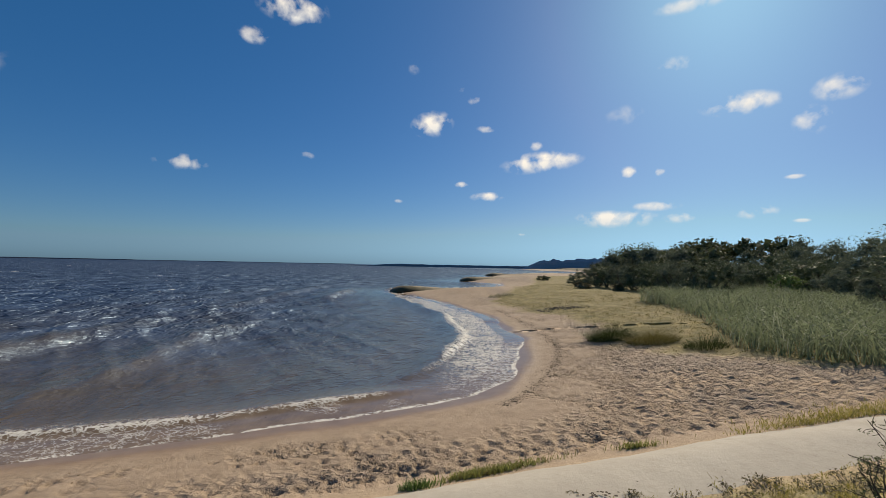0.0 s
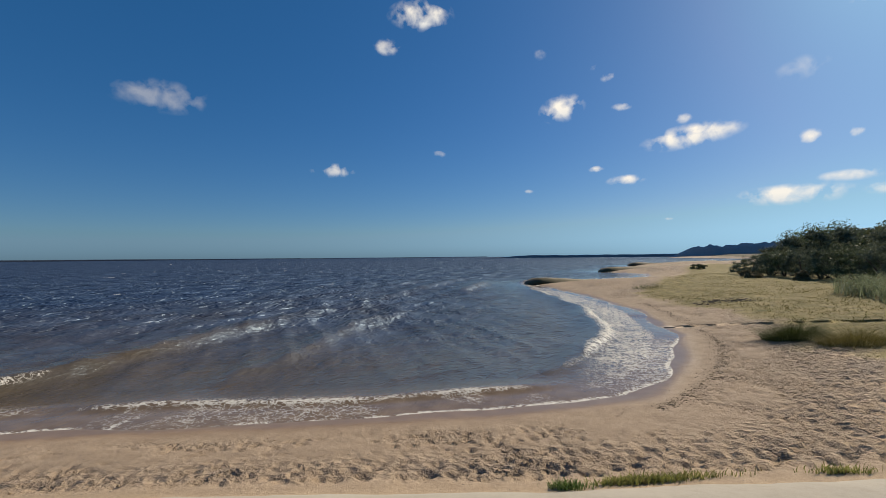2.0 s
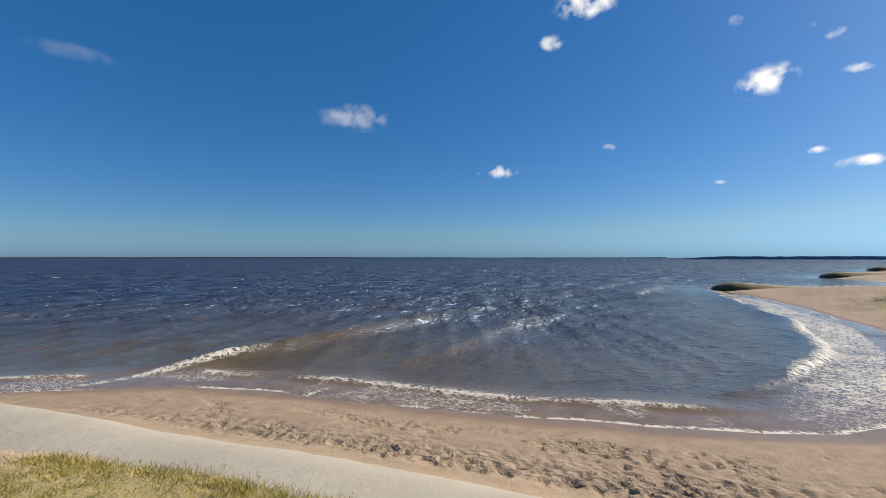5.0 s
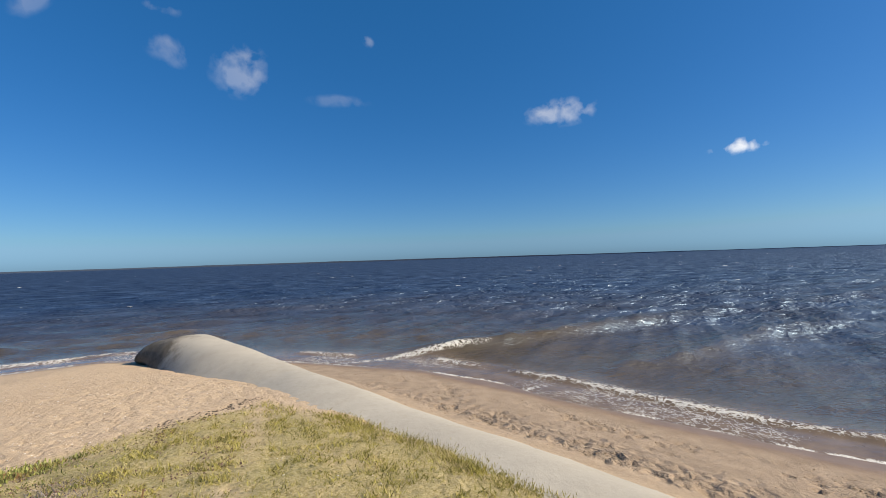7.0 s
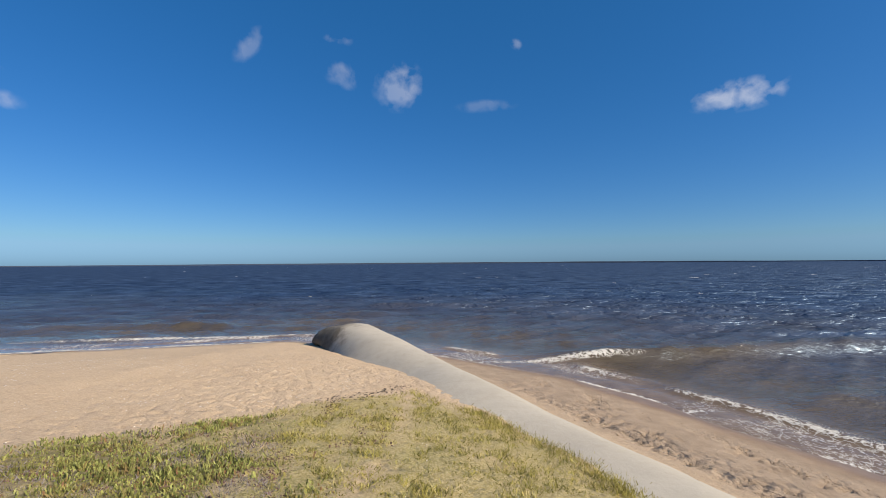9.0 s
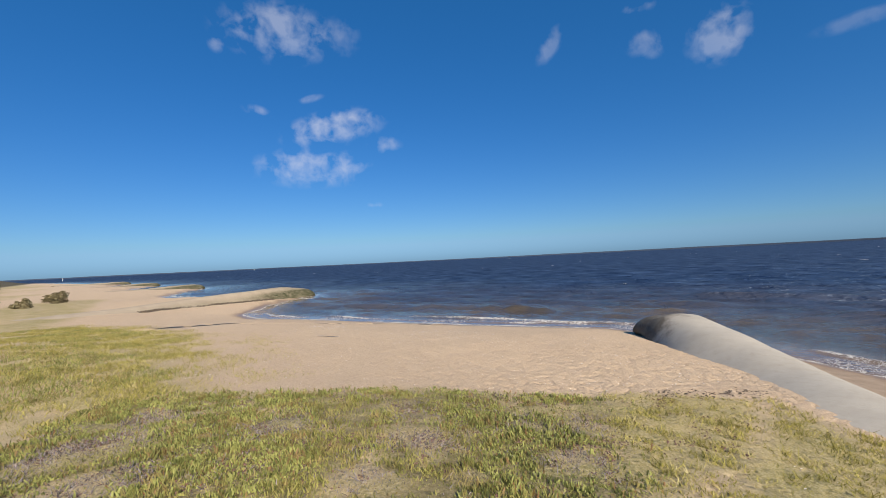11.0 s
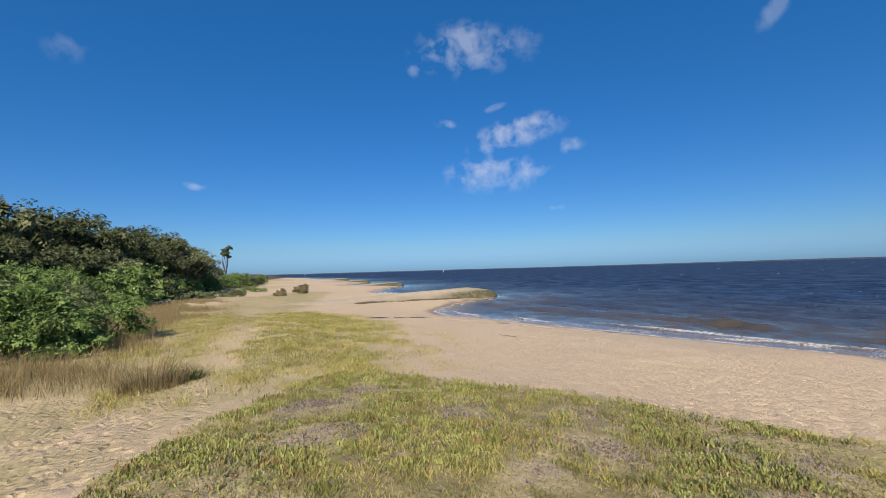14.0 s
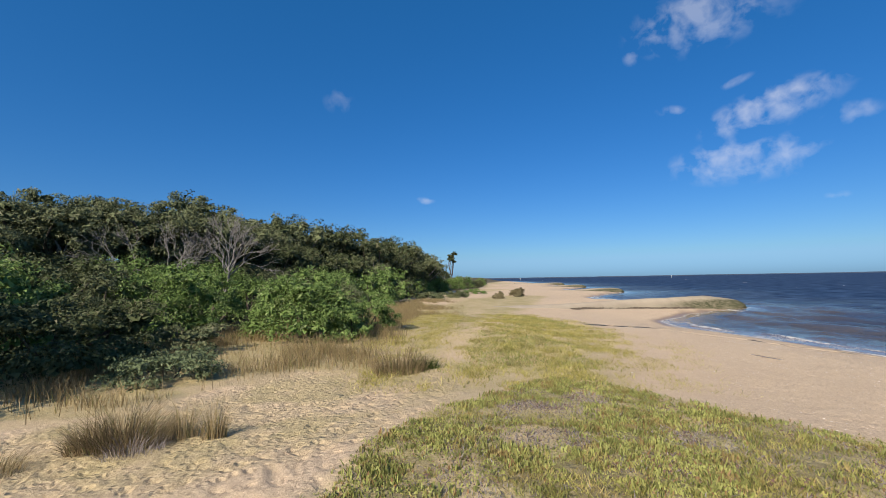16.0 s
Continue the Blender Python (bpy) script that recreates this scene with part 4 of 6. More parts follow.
x, y = scatter(rng, 350000, (-9, -4, 9, 7), lambda x, y: np.maximum(step(-0.2, 0.3, inside(x, y, LAWN) + 0.4 * (fbm(x, y, 1.3, 31) - 0.5)), step(-0.1, 0.2, inside(x, y, MOUND) + 0.4 * (fbm(x, y, 1.3, 31) - 0.5)) * (1 - lush(x, y))) * (0.06 + 0.94 * step(0.34, 0.58, fbm(x, y, 0.24, 81))))
stuff("lawn_grass", blades(rng, x, y, 0.075 * (0.15 + fbm(x, y, 0.2, 82, 2) ** 1.6), 0.012, 0.8, 0.5, 1), BLADE_LAWN, "thin dry yellow-green turf over sand beside the tube", "grass")

x, y = scatter(rng, 250000, (-7.5, -28, 3.3, -7), lambda x, y: np.maximum(step(-1.2, 0.9, inside(x, y, STRIP) + 2.0 * (fbm(x, y, 1.3, 31) - 0.5)), 0.8 * step(-0.6, 0.7, inside(x, y, VERGE) + 1.5 * (fbm(x, y, 1.3, 31) - 0.5))) * (0.12 + 0.88 * step(0.34, 0.62, fbm(x, y, 0.6, 83))) * (1 - 0.65 * worn(x, y)))
stuff("dune_grass", blades(rng, x, y, 0.11 * (0.15 + fbm(x, y, 0.5, 82, 3) ** 1.6), 0.012, 0.8, 0.5, 1), BLADE_LAWN, "low yellow-green grass on the dune ridge above the beach", "grass")
x, y = scatter(rng, 160000, (-7.5, -27, 1.5, -7), lambda x, y: np.maximum(step(-0.2, 0.6, inside(x, y, STRIP) + 1.5 * (fbm(x, y, 1.3, 31) - 0.5)), 0.3 * step(-0.2, 0.6, inside(x, y, TRAIL))) * step(0.50, 0.62, fbm(x, y, 1.3, 84)) * 0.9)
stuff("dune_succulents", blades(rng, x, y, 0.055, 0.013, 0.6, 0.6, 1), BLADE_SUCCULENT, "greener low succulent patches on the dune ridge", "ground cover")

x, y = scatter(rng, 26000, (-8, -15, -2.5, -7), lambda x, y: 0.9 * step(0.50, 0.64, fbm(x, y, 1.1, 92)) * step(3.2, 5, inland(x, y)) * step(-2.5, -0.3, inside(x, y, STRIP)))
stuff("beach_grass", blades(rng, x, y, 0.05, 0.010, 0.9, 0.6, 1), BLADE_LAWN, "sparse tufts of dry grass spreading over the beach sand", "grass")
x, y = scatter(rng, 40000, (-4, -40, 6, -24), lambda x, y: step(0.46, 0.6, fbm(x, y, 1.6, 86)) * step(-1.5, 1.5, woods(x, y) + 5) * (1 - step(0.5, 1.5, woods(x, y))))
stuff("heath", blades(rng, x, y, 0.22, 0.016, 0.8, 0.6, 2, blunt=0.3), BLADE_DRY, "low brown and olive heath on the sand beside the scrub", "heath")
x, y = scatter(rng, 80000, (0.5, -26, 10, -5), lambda x, y: step(-0.2, 0.8, inside(x, y, BANK) + 1.2 * (fbm(x, y, 1.3, 31) - 0.5)) * (1 - step(1.5, 3, woods(x, y))) * step(1.0, 1.5, np.hypot(x - 5.4, y + 8.5)) * (0.12 + 0.88 * step(0.38, 0.58, fbm(x, y, 1.1, 85))))
stuff("dry_long_grass", blades(rng, x, y, 0.33, 0.010, 0.5, 0.5, 2, blunt=0.1), BLADE_DRY, "long straw-coloured dry grass at the foot of the scrub", "grass")

x, y = scatter(rng, 110000, (2, 9, 36, 60), lambda x, y: step(-0.3, 1.0, inside(x, y, MARSH) + 2.0 * (fbm(x, y, 1.3, 31) - 0.5)) * (0.25 + 0.75 * step(0.35, 0.6, fbm(x, y, 1.5, 87))) * (1 - 0.7 * step(25, 50, y)))
stuff("marsh_grass", blades(rng, x, y, 0.06, 0.03, 1.2, 0.6, 1), BLADE_MARSH, "olive and golden salt-marsh grass behind the beach", "grass")

x, y = scatter(rng, 34000, (7, 7, 26, 35), lambda x, y: step(-0.2, 0.6, inside(x, y, REEDS) + 1.2 * (fbm(x, y, 1.5, 31) - 0.5)) * (0.35 + 0.65 * step(0.3, 0.55, fbm(x, y, 1.0, 89))))
full = 0.25 + 0.7 * fbm(x, y, 1.7, 57) + 0.5 * step(0.3, 0.6, fbm(x, y, 0.5, 58))
stuff("reed_bed", blades(rng, x, y, 0.82 * full, 0.030, 0.55, 0.4, 2, blunt=0.25), BLADE_REED, "dense stand of tall grey-green reeds with pale tips", "reeds")


def reed_leaves(n):
    """Drooping side leaves at all heights of the reeds."""
    x, y = scatter(rng, n, (7, 7, 24, 30), lambda x, y: step(-0.2, 0.6, inside(x, y, REEDS) + 1.2 * (fbm(x, y, 1.5, 31) - 0.5)) * (0.2 + 0.8 * step(0.3, 0.55, fbm(x, y, 1.0, 89))))
    k = len(x)
    full = 0.25 + 0.7 * fbm(x, y, 1.7, 57) + 0.5 * step(0.3, 0.6, fbm(x, y, 0.5, 58))
    p = np.stack([x, y, height(x, y) + 0.82 * full * rng.random(k) ** 0.6], -1)
    a = rng.uniform(0, 2 * np.pi, k)
    u = np.stack([np.cos(a), np.sin(a), rng.uniform(-0.5, 1.0, k)], -1) * rng.uniform(0.07, 0.16, k)[:, None]
    w = np.stack([-np.sin(a), np.cos(a), rng.normal(0, 0.5, k)], -1) * rng.uniform(0.012, 0.026, k)[:, None]
    v = np.stack([p, p + u * 0.45 + w, p + u - [0, 0, 0.03], p + u * 0.45 - w], 1).reshape(-1, 3)
    return v, np.arange(len(v)).reshape(-1, 4)


stuff("reed_leaves", reed_leaves(90000), BLADE_REED, "drooping grey-green leaves along the reed stems", "reeds")


def along(line, n, spread):
    c = smooth_line(line, 30)
    i = rng.integers(0, len(c), n)
    return c[i, 0] + rng.normal(0, spread, n), c[i, 1] + rng.normal(0, spread, n)


# green fringe that has grown along the tube's seaward foot
def fringe(t, n, spread, tall, material, label, loose=0.06):
    c = smooth_line([(-0.7, 5.06), (-0.2, 5.38), (0.4, 5.72), (1.3, 6.15), (2.3, 6.5), (3.5, 6.8), (5.1, 7.17), (8, 7.86)], 30)
    i = (np.clip(rng.normal(t, spread, n), 0, 1) * (len(c) - 1)).astype(int)
    px, py = c[i, 0] + rng.normal(0, 0.07, n), c[i, 1] + np.abs(rng.normal(0, loose, n)) - 0.03
    stuff("grass_fringe", blades(rng, px, py, tall, 0.011, 0.5, 0.5), material, label, "grass")


fringe(0.03, 350, 0.025, 0.08, LEAF_GREEN, "green grass tuft at the foot of the tube")
fringe(0.26, 1500, 0.07, 0.075, BLADE_SUCCULENT, "strip of green grass along the foot of the tube")
fringe(0.60, 260, 0.02, 0.08, BLADE_SUCCULENT, "green grass tuft at the foot of the tube")
fringe(0.94, 2600, 0.06, 0.075, BLADE_LAWN, "dry yellowish grass along the foot of the tube", 0.22)
x, y = along([(-7.4, 0.78), (-6.5, 1.3), (-5.4, 1.82), (-4.4, 2.2), (-3.3, 2.6), (-2.0, 3.05), (-0.6, 3.6), (1.0, 4.3)], 7000, 0.13)
stuff("lawn_edge", blades(rng, x, y, 0.055, 0.010, 0.8, 0.5, 1), BLADE_LAWN, "yellow-green turf creeping up against the tube", "grass")


def tussock(px, py, across, tall, n, material, label, lean=0.9):
    a, r = rng.uniform(0, 2 * np.pi, n), across * np.sqrt(rng.random(n)) * 0.5
    edge = r / (across * 0.5)
    v, f = blades(rng, px + r * np.cos(a), py + r * 0.75 * np.sin(a), tall * (1.15 - 0.65 * edge), 0.007, lean * (0.3 + edge), 0.4, 3, blunt=0.1, heading=a + rng.normal(0, 0.5, n))
    origin = np.array([px, py, float(height(px, py))])
    ob = mesh_object("grass_tussock", v - origin, f, material, smooth=False)
    ob.location = origin
    return tagged(ob, label, "tussock", "grass tussocks")


tussock(3.8, -5.3, 1.0, 0.50, 900, BLADE_TUSSOCK, "wide brown dry grass tussock on the sandy path", 0.85)
tussock(4.05, -5.15, 0.6, 0.38, 420, BLADE_TUSSOCK, "dark brown dry grass tussock on the sandy path", 0.7)
tussock(3.55, -5.0, 0.7, 0.2, 260, BLADE_DEAD, "grey dead grass clump on the sandy path")
tussock(3.2, -5.45, 0.4, 0.42, 190, BLADE_DRY, "small straw-coloured grass tussock on the sandy path", 0.4)
tussock(2.78, -5.3, 0.28, 0.48, 170, BLADE_DRY, "small upright straw grass tussock on the sandy path", 0.35)
tussock(0.85, -9.0, 1.1, 0.52, 800, BLADE_TUSSOCK, "brown and green grass tussock beside the trail", 0.45)
tussock(0.35, -9.2, 0.6, 0.3, 420, BLADE_RUSH, "green grass tussock beside the trail", 0.6)
tussock(4.6, -4.6, 0.5, 0.3, 200, BLADE_DRY, "dry grass tussock on the sandy path")
tussock(5.7, 17.2, 1.7, 0.62, 2600, BLADE_RUSH, "dark green rounded rush clump at the edge of the marsh", 1.3)
tussock(6.8, 16.0, 1.8, 0.5, 2200, BLADE_MARSH, "green rush clump at the edge of the marsh", 1.3)
tussock(7.8, 14.4, 1.4, 0.42, 1000, BLADE_RUSH, "olive rush clump at the edge of the marsh")
tussock(3.3, 37.5, 2.2, 0.45, 500, LEAF_OLIVE, "olive grass hummock on the beach crest")


# ---------------------------------------------------------------- shrubs and trees
def leaves(rng, centres, radii, per, long, wide, puffs=1):
    """Small pointed leaves over the skins of clumps, each clump split into so many puffs: (verts, faces)."""
    if puffs > 1:
        k = len(centres) * puffs
        e = rng.normal(size=(k, 3)) + [0, 0, 0.35]
        e /= np.linalg.norm(e, axis=1, keepdims=True)
        own = np.repeat(np.arange(len(centres)), puffs)
        centres0 = centres
        centres = centres[own] + e * radii[own] * rng.uniform(0.55, 1.0, k)[:, None]
        inner, core = centres0[own], radii[own] * 0.5
        radii = radii[own] * rng.uniform(0.32, 0.54, k)[:, None] * (8 / puffs) ** 0.4
        per = max(1, per // puffs)
    k = len(centres)
    which = np.repeat(np.arange(k), per)
    n = len(which)
    d = rng.normal(size=(n, 3))
    d /= np.linalg.norm(d, axis=1, keepdims=True)
    d[:, 2] = np.where(d[:, 2] < -0.35, -d[:, 2], d[:, 2])
    depth = 1 - 0.5 * rng.random(n) ** 2.2
    p = centres[which] + d * radii[which] * (depth * rng.uniform(0.86, 1.1, n))[:, None]
    facing = d * 1.0 + rng.normal(size=(n, 3)) * 0.40 + [0, 0, 0.3]
    u = np.cross(facing, rng.normal(size=(n, 3)))
    u /= np.linalg.norm(u, axis=1, keepdims=True) + 1e-9
    v = np.cross(facing, u)
    v /= np.linalg.norm(v, axis=1, keepdims=True) + 1e-9
    s = rng.uniform(0.6, 1.35, n)[:, None]
    if puffs > 1:
        # oversized leaves added inside the crown to block light and darken its gaps
        deep = rng.random(n) < 0.2
        p[deep] = inner[which[deep]] + d[deep] * core[which[deep]] * rng.random((deep.sum(), 1)) ** 0.5
        s[deep] *= 2.3
    u, v = u * long * s * 0.5, v * wide * s * 0.5
    verts = np.stack([p - u * 0.8 + v * 0.9, p + u, p - u * 0.8 - v * 0.9], 1)
    verts = verts[verts[:, :, 2].min(1) > 0.0].reshape(-1, 3)
    return verts, np.arange(len(verts)).reshape(-1, 3)


def limb(rng, a, b, r0, r1, wander=0.12, n=7):
    a, b = np.asarray(a, float), np.asarray(b, float)
    t = np.linspace(0, 1, n)[:, None]
    p = a + (b - a) * t + np.sin(np.pi * t) * rng.normal(size=3) * wander * np.linalg.norm(b - a)
    return tube(p, np.linspace(r0, r1, n), 6)


def shrub(seed, across, tall, per, leaf, material, label, clumps=14, name="shrub", full=1.0, puffs=8):
    """A dense bush with leaves to the ground on short stems, standing at the origin."""
    g = np.random.default_rng(seed)
    a, r = g.uniform(0, 2 * np.pi, clumps), across * 0.5 * np.sqrt(g.random(clumps)) * 0.74
    hgt = tall * (1 - 0.55 * (r / (across * 0.5)) ** 2) * g.uniform(0.45, 0.86, clumps)
    centres = np.stack([r * np.cos(a), r * np.sin(a), hgt], -1)
    radii = np.stack([g.uniform(0.10, 0.19, clumps) * across] * 2 + [g.uniform(0.12, 0.22, clumps) * tall], -1)
    radii = radii * full
    low = max(5, clumps // 2)
    b = g.uniform(0, 2 * np.pi, low)
    skirt = np.stack([across * 0.36 * np.cos(b), across * 0.36 * np.sin(b), np.full(low, tall * 0.2)], -1)
    centres, radii = np.vstack([centres, skirt]), np.vstack([radii, np.tile([across * 0.17, across * 0.17, tall * 0.24], (low, 1))])
    thing = new(name)
    tagged(thing, label, "shrub", "scrub behind the beach")
    for c in centres[:: max(1, len(centres) // 5)]:
        child(mesh_object("stem", *limb(g, (0.1 * c[0], 0.1 * c[1], -0.15), c, 0.035 * tall, 0.012), BARK_DARK), thing)
    v, f = leaves(g, centres, radii, per // len(centres), leaf, leaf * 0.5, puffs)
    child(mesh_object("crown", v, f, material, smooth=False), thing)
    return thing


def tree(seed, tall, across, per, leaf, material, label, bark=None, clumps=20, name="tree"):
    """A low coastal tree: leaning trunk, limbs, and a crown of separate flat-topped leafy clumps in two storeys."""
    g = np.random.default_rng(seed)
    fork = np.array([g.normal() * 0.25, g.normal() * 0.25, tall * 0.34])
    a = np.arange(clumps) * 2.4 + g.uniform(0, 6)
    r = across * 0.5 * np.sqrt((np.arange(clumps) + 0.5) / clumps) * 0.9
    z = tall * (0.92 - 0.40 * (r / (across * 0.5)) ** 2) * g.uniform(0.80, 1.02, clumps)
    z[2::3] *= 0.74
    centres = np.stack([r * np.cos(a), r * np.sin(a), z], -1)
    wide = g.uniform(0.12, 0.19, clumps) * across
    radii = np.stack([wide, wide * g.uniform(0.8, 1.2, clumps), wide * g.uniform(0.62, 0.95, clumps)], -1)
    thing = new(name)
    tagged(thing, label, "tree", "coastal woodland")
    v, f = limb(g, (0, 0, -0.3), fork, 0.035 * tall, 0.024 * tall)
    trunk = child(mesh_object("trunk", v, f, bark or BARK_DARK), thing)
    for c in centres[::3]:
        child(mesh_object("limb", *limb(g, fork, c, 0.017 * tall, 0.005 * tall), bark or BARK_DARK), trunk)
    v, f = leaves(g, centres, radii, per // clumps, leaf, leaf * 0.62, 6)
    child(mesh_object("crown", v, f, material, smooth=False), thing)
    return thing


def bare_tree(seed, tall, label, spread=0.55, depth=4, name="dead_tree"):
    """A leafless, bleached tree of forking branches."""
    g = np.random.default_rng(seed)
    wood = []

    def grow(p, way, length, radius, level):
        q = p + way * length
        wood.append(limb(g, p, q, radius, radius * 0.62, 0.08, 5))
        if level:
            for _ in range(3 if level > 1 else 4):
                w = way + g.normal(size=3) * spread + [0, 0, 0.12]
                grow(q - way * length * g.uniform(0, 0.25), w / np.linalg.norm(w), length * g.uniform(0.62, 0.85), radius * 0.6, level - 1)

    grow(np.array([0, 0, -0.2]), np.array([0.15, 0.05, 0.98]), tall * 0.34, 0.0135 * tall, depth)
    thing = new(name)
    tagged(thing, label, "dead tree")
    v, f = wood[0]
    trunk = child(mesh_object("trunk", v, f, BARK_GREY), thing)
    for v, f in wood[1:13]:
        child(mesh_object("branch", v, f, BARK_GREY), trunk)
    v, f = join(wood[13:])
    child(mesh_object("twigwork", v, f, BARK_GREY), thing)
    return thing


def stand(x, y, turn=0.0, size=1.0, flat=1.0):
    return pose(x, y, float(height(x, y, False)) - 0.03, 0, 0, turn) @ Matrix.Diagonal((size, size, size * flat, 1))


def place(thing, *spot):
    thing.matrix_basis = stand(*spot)
    return thing


# near scrub on the bank
place(shrub(1, 3.7, 2.3, 20000, 0.085, LEAF_GREEN, "broad bright green leafy bush beside the sandy path", 34), 4.5, -14.4)
place(shrub(9, 1.7, 0.95, 4200, 0.07, LEAF_GREEN, "low bright green bush spreading over the edge of the path", 10), 2.75, -14.0)
place(shrub(2, 4.3, 1.85, 19000, 0.085, LEAF_DARK, "dark green glossy bush in the shade of the trees", 18), 8.3, -9.6)
place(shrub(3, 2.3, 0.62, 5200, 0.06, LEAF_SAGE, "low spreading grey-green bush among dry grass", 16, "shrub", 1.45), 5.5, -8.9)
place(shrub(4, 2.6, 1.6, 9000, 0.08, LEAF_GREEN, "rounded green bush at the edge of the scrub", 14), 2.6, -16.0)
place(shrub(5, 2.2, 0.9, 3500, 0.09, LEAF_OLIVE, "low olive bush in the dry grass", 10), 6.6, -12.0)
place(shrub(6, 4.2, 2.8, 14000, 0.09, LEAF_GREEN, "tall green leafy bush in front of the trees", 20), 8.8, -14.6)
place(shrub(7, 3.6, 2.6, 10000, 0.095, LEAF_GREEN, "green leafy bush in front of the trees", 18), 5.6, -19.0)
place(shrub(8, 4.2, 2.4, 11000, 0.095, LEAF_GREEN, "fresh green bush in front of the trees", 18), 11.2, -11.6)

SCRUB = [shrub(20, 3.6, 2.5, 6000, 0.10, LEAF_GREEN, "green leafy bush at the edge of the woodland", 15),
         shrub(21, 3.8, 2.7, 6000, 0.10, LEAF_OLIVE, "olive green bush at the edge of the woodland", 15),
         shrub(22, 4.4, 3.2, 6600, 0.105, LEAF_GREEN, "large green bush below the trees", 17),
         shrub(23, 4.2, 3.0, 6600, 0.105, LEAF_DARK, "dark green bush below the trees", 16)]
TREES = [tree(30, 4.7, 4.2, 11500, 0.092, LEAF_OLIVE, "dark green coastal tree with a rounded clumpy crown", None, 26),
         tree(31, 5.0, 4.0, 11500, 0.092, LEAF_OLIVE, "olive green coastal tree with an uneven crown", BARK_GREY, 24),
         tree(32, 4.3, 4.6, 11500, 0.092, LEAF_DARK, "low dark coastal tree with a broad crown", None, 28),
         tree(33, 5.1, 4.0, 9000, 0.095, LEAF_DARK, "slender dark tree with a broken crown", BARK_GREY, 13)]
FAR_SCRUB = [shrub(20, 3.6, 2.5, 1200, 0.25, LEAF_GREEN, "green leafy bush at the edge of the woodland", 15),
             shrub(21, 3.8, 2.7, 1200, 0.25, LEAF_OLIVE, "olive green bush at the edge of the woodland", 15),
             shrub(22, 4.4, 3.2, 1300, 0.25, LEAF_GREEN, "large green bush below the trees", 17),
             shrub(23, 4.2, 3.0, 1300, 0.25, LEAF_DARK, "dark green bush below the trees", 16)]
FAR_TREES = [tree(30, 4.7, 4.6, 4200, 0.165, LEAF_DARK, "dark green coastal tree with a rounded clumpy crown"),
             tree(31, 5.0, 4.4, 4200, 0.165, LEAF_OLIVE, "olive green coastal tree with an uneven crown", BARK_GREY),
             tree(32, 4.3, 4.8, 4200, 0.165, LEAF_DARK, "low dark coastal tree with a broad crown", None, 20)]
used = set()


def plant(kinds, x, y, size, flat=1.0):
    kind = kinds[rng.integers(len(kinds))]
    m = stand(x, y, rng.uniform(0, 360), size, flat)
    if kind.name in used:
        copy_thing(kind, m).matrix_basis = m
    else:
        used.add(kind.name)
        kind.matrix_basis = m


def wood_rows(y0, y1, rows, loosen=1.0):
    for back, gap, kinds, size in rows:
        y = y0
        while y < y1:
            yy = y + rng.uniform(-0.3, 0.3) * gap
            xx = float(np.interp(yy, WOODS_Y, WOODS_X)) + back + rng.uniform(-0.8, 0.8)
            if not (xx < 9.5 and -17.5 < yy):
                plant(kinds, xx, yy, size * rng.uniform(0.88, 1.08), rng.uniform(0.9, 1.05))
            y += gap * loosen


wood_rows(-34, -13, ((0.8, 3.0, SCRUB[:2] + SCRUB[2:3], 0.85), (4.0, 3.2, SCRUB, 1.05), (7.0, 3.2, SCRUB[2:] + TREES[2:3], 1.0), (9.5, 3.4, FAR_SCRUB[3:], 0.9), (10.5, 3.0, TREES, 0.9), (13.0, 3.6, FAR_SCRUB[3:], 0.95), (14.5, 3.6, TREES, 0.98), (19.5, 4.5, FAR_TREES, 1.08)))
wood_rows(-13, -6, ((4.0, 3.2, SCRUB, 1.0), (8.0, 3.2, SCRUB[2:], 1.1), (12.0, 3.6, TREES, 0.55)))
wood_rows(-62, -34, ((0.8, 3.0, FAR_SCRUB, 0.95), (4.0, 3.2, FAR_SCRUB[1:] + FAR_TREES[2:], 1.2), (7.5, 3.4, FAR_TREES, 1.25), (9.5, 4.0, FAR_SCRUB[3:], 1.2), (11.5, 3.8, FAR_TREES, 1.42), (16.5, 5.0, FAR_TREES, 1.58)))
wood_rows(-92, -76, ((0.8, 4.0, FAR_SCRUB, 0.9), (4.0, 4.0, FAR_SCRUB, 1.1), (9.0, 5.0, FAR_TREES, 0.9)))
wood_rows(-76, -62, ((0.2, 3.5, FAR_SCRUB, 1.1), (2.2, 3.0, FAR_TREES, 1.55), (5.5, 3.5, FAR_TREES, 1.7), (9.0, 5.0, FAR_TREES, 1.8)))
wood_rows(-150, -92, ((1.0, 5.0, FAR_SCRUB, 0.9), (6.0, 6.0, FAR_SCRUB, 1.05), (13.0, 9.0, FAR_TREES, 0.8)))
# unseen row of trees to the east, added for the shadow it throws
wood_rows(-4, 3, ((3.5, 3.0, FAR_TREES, 1.1),))
DUSKY = [shrub(24, 5.0, 4.0, 5600, 0.15, LEAF_DUSK, "dark rounded thicket behind the reeds", 20, "thicket", 1.15, 7),
         shrub(25, 5.4, 4.2, 5600, 0.15, LEAF_SAGE, "olive green rounded thicket behind the reeds", 20, "thicket", 1.15, 7),
         shrub(26, 4.6, 3.8, 5200, 0.15, LEAF_DUSK, "dark dense thicket behind the reeds", 18, "thicket", 1.15, 7)]
wood_rows(9, 48, ((1.5, 3.4, DUSKY + FAR_SCRUB[2:3], 0.66), (5.0, 3.8, DUSKY, 0.85), (9.0, 4.2, DUSKY, 1.08), (13.0, 4.6, DUSKY, 1.2), (18.0, 6.5, DUSKY, 1.28)))
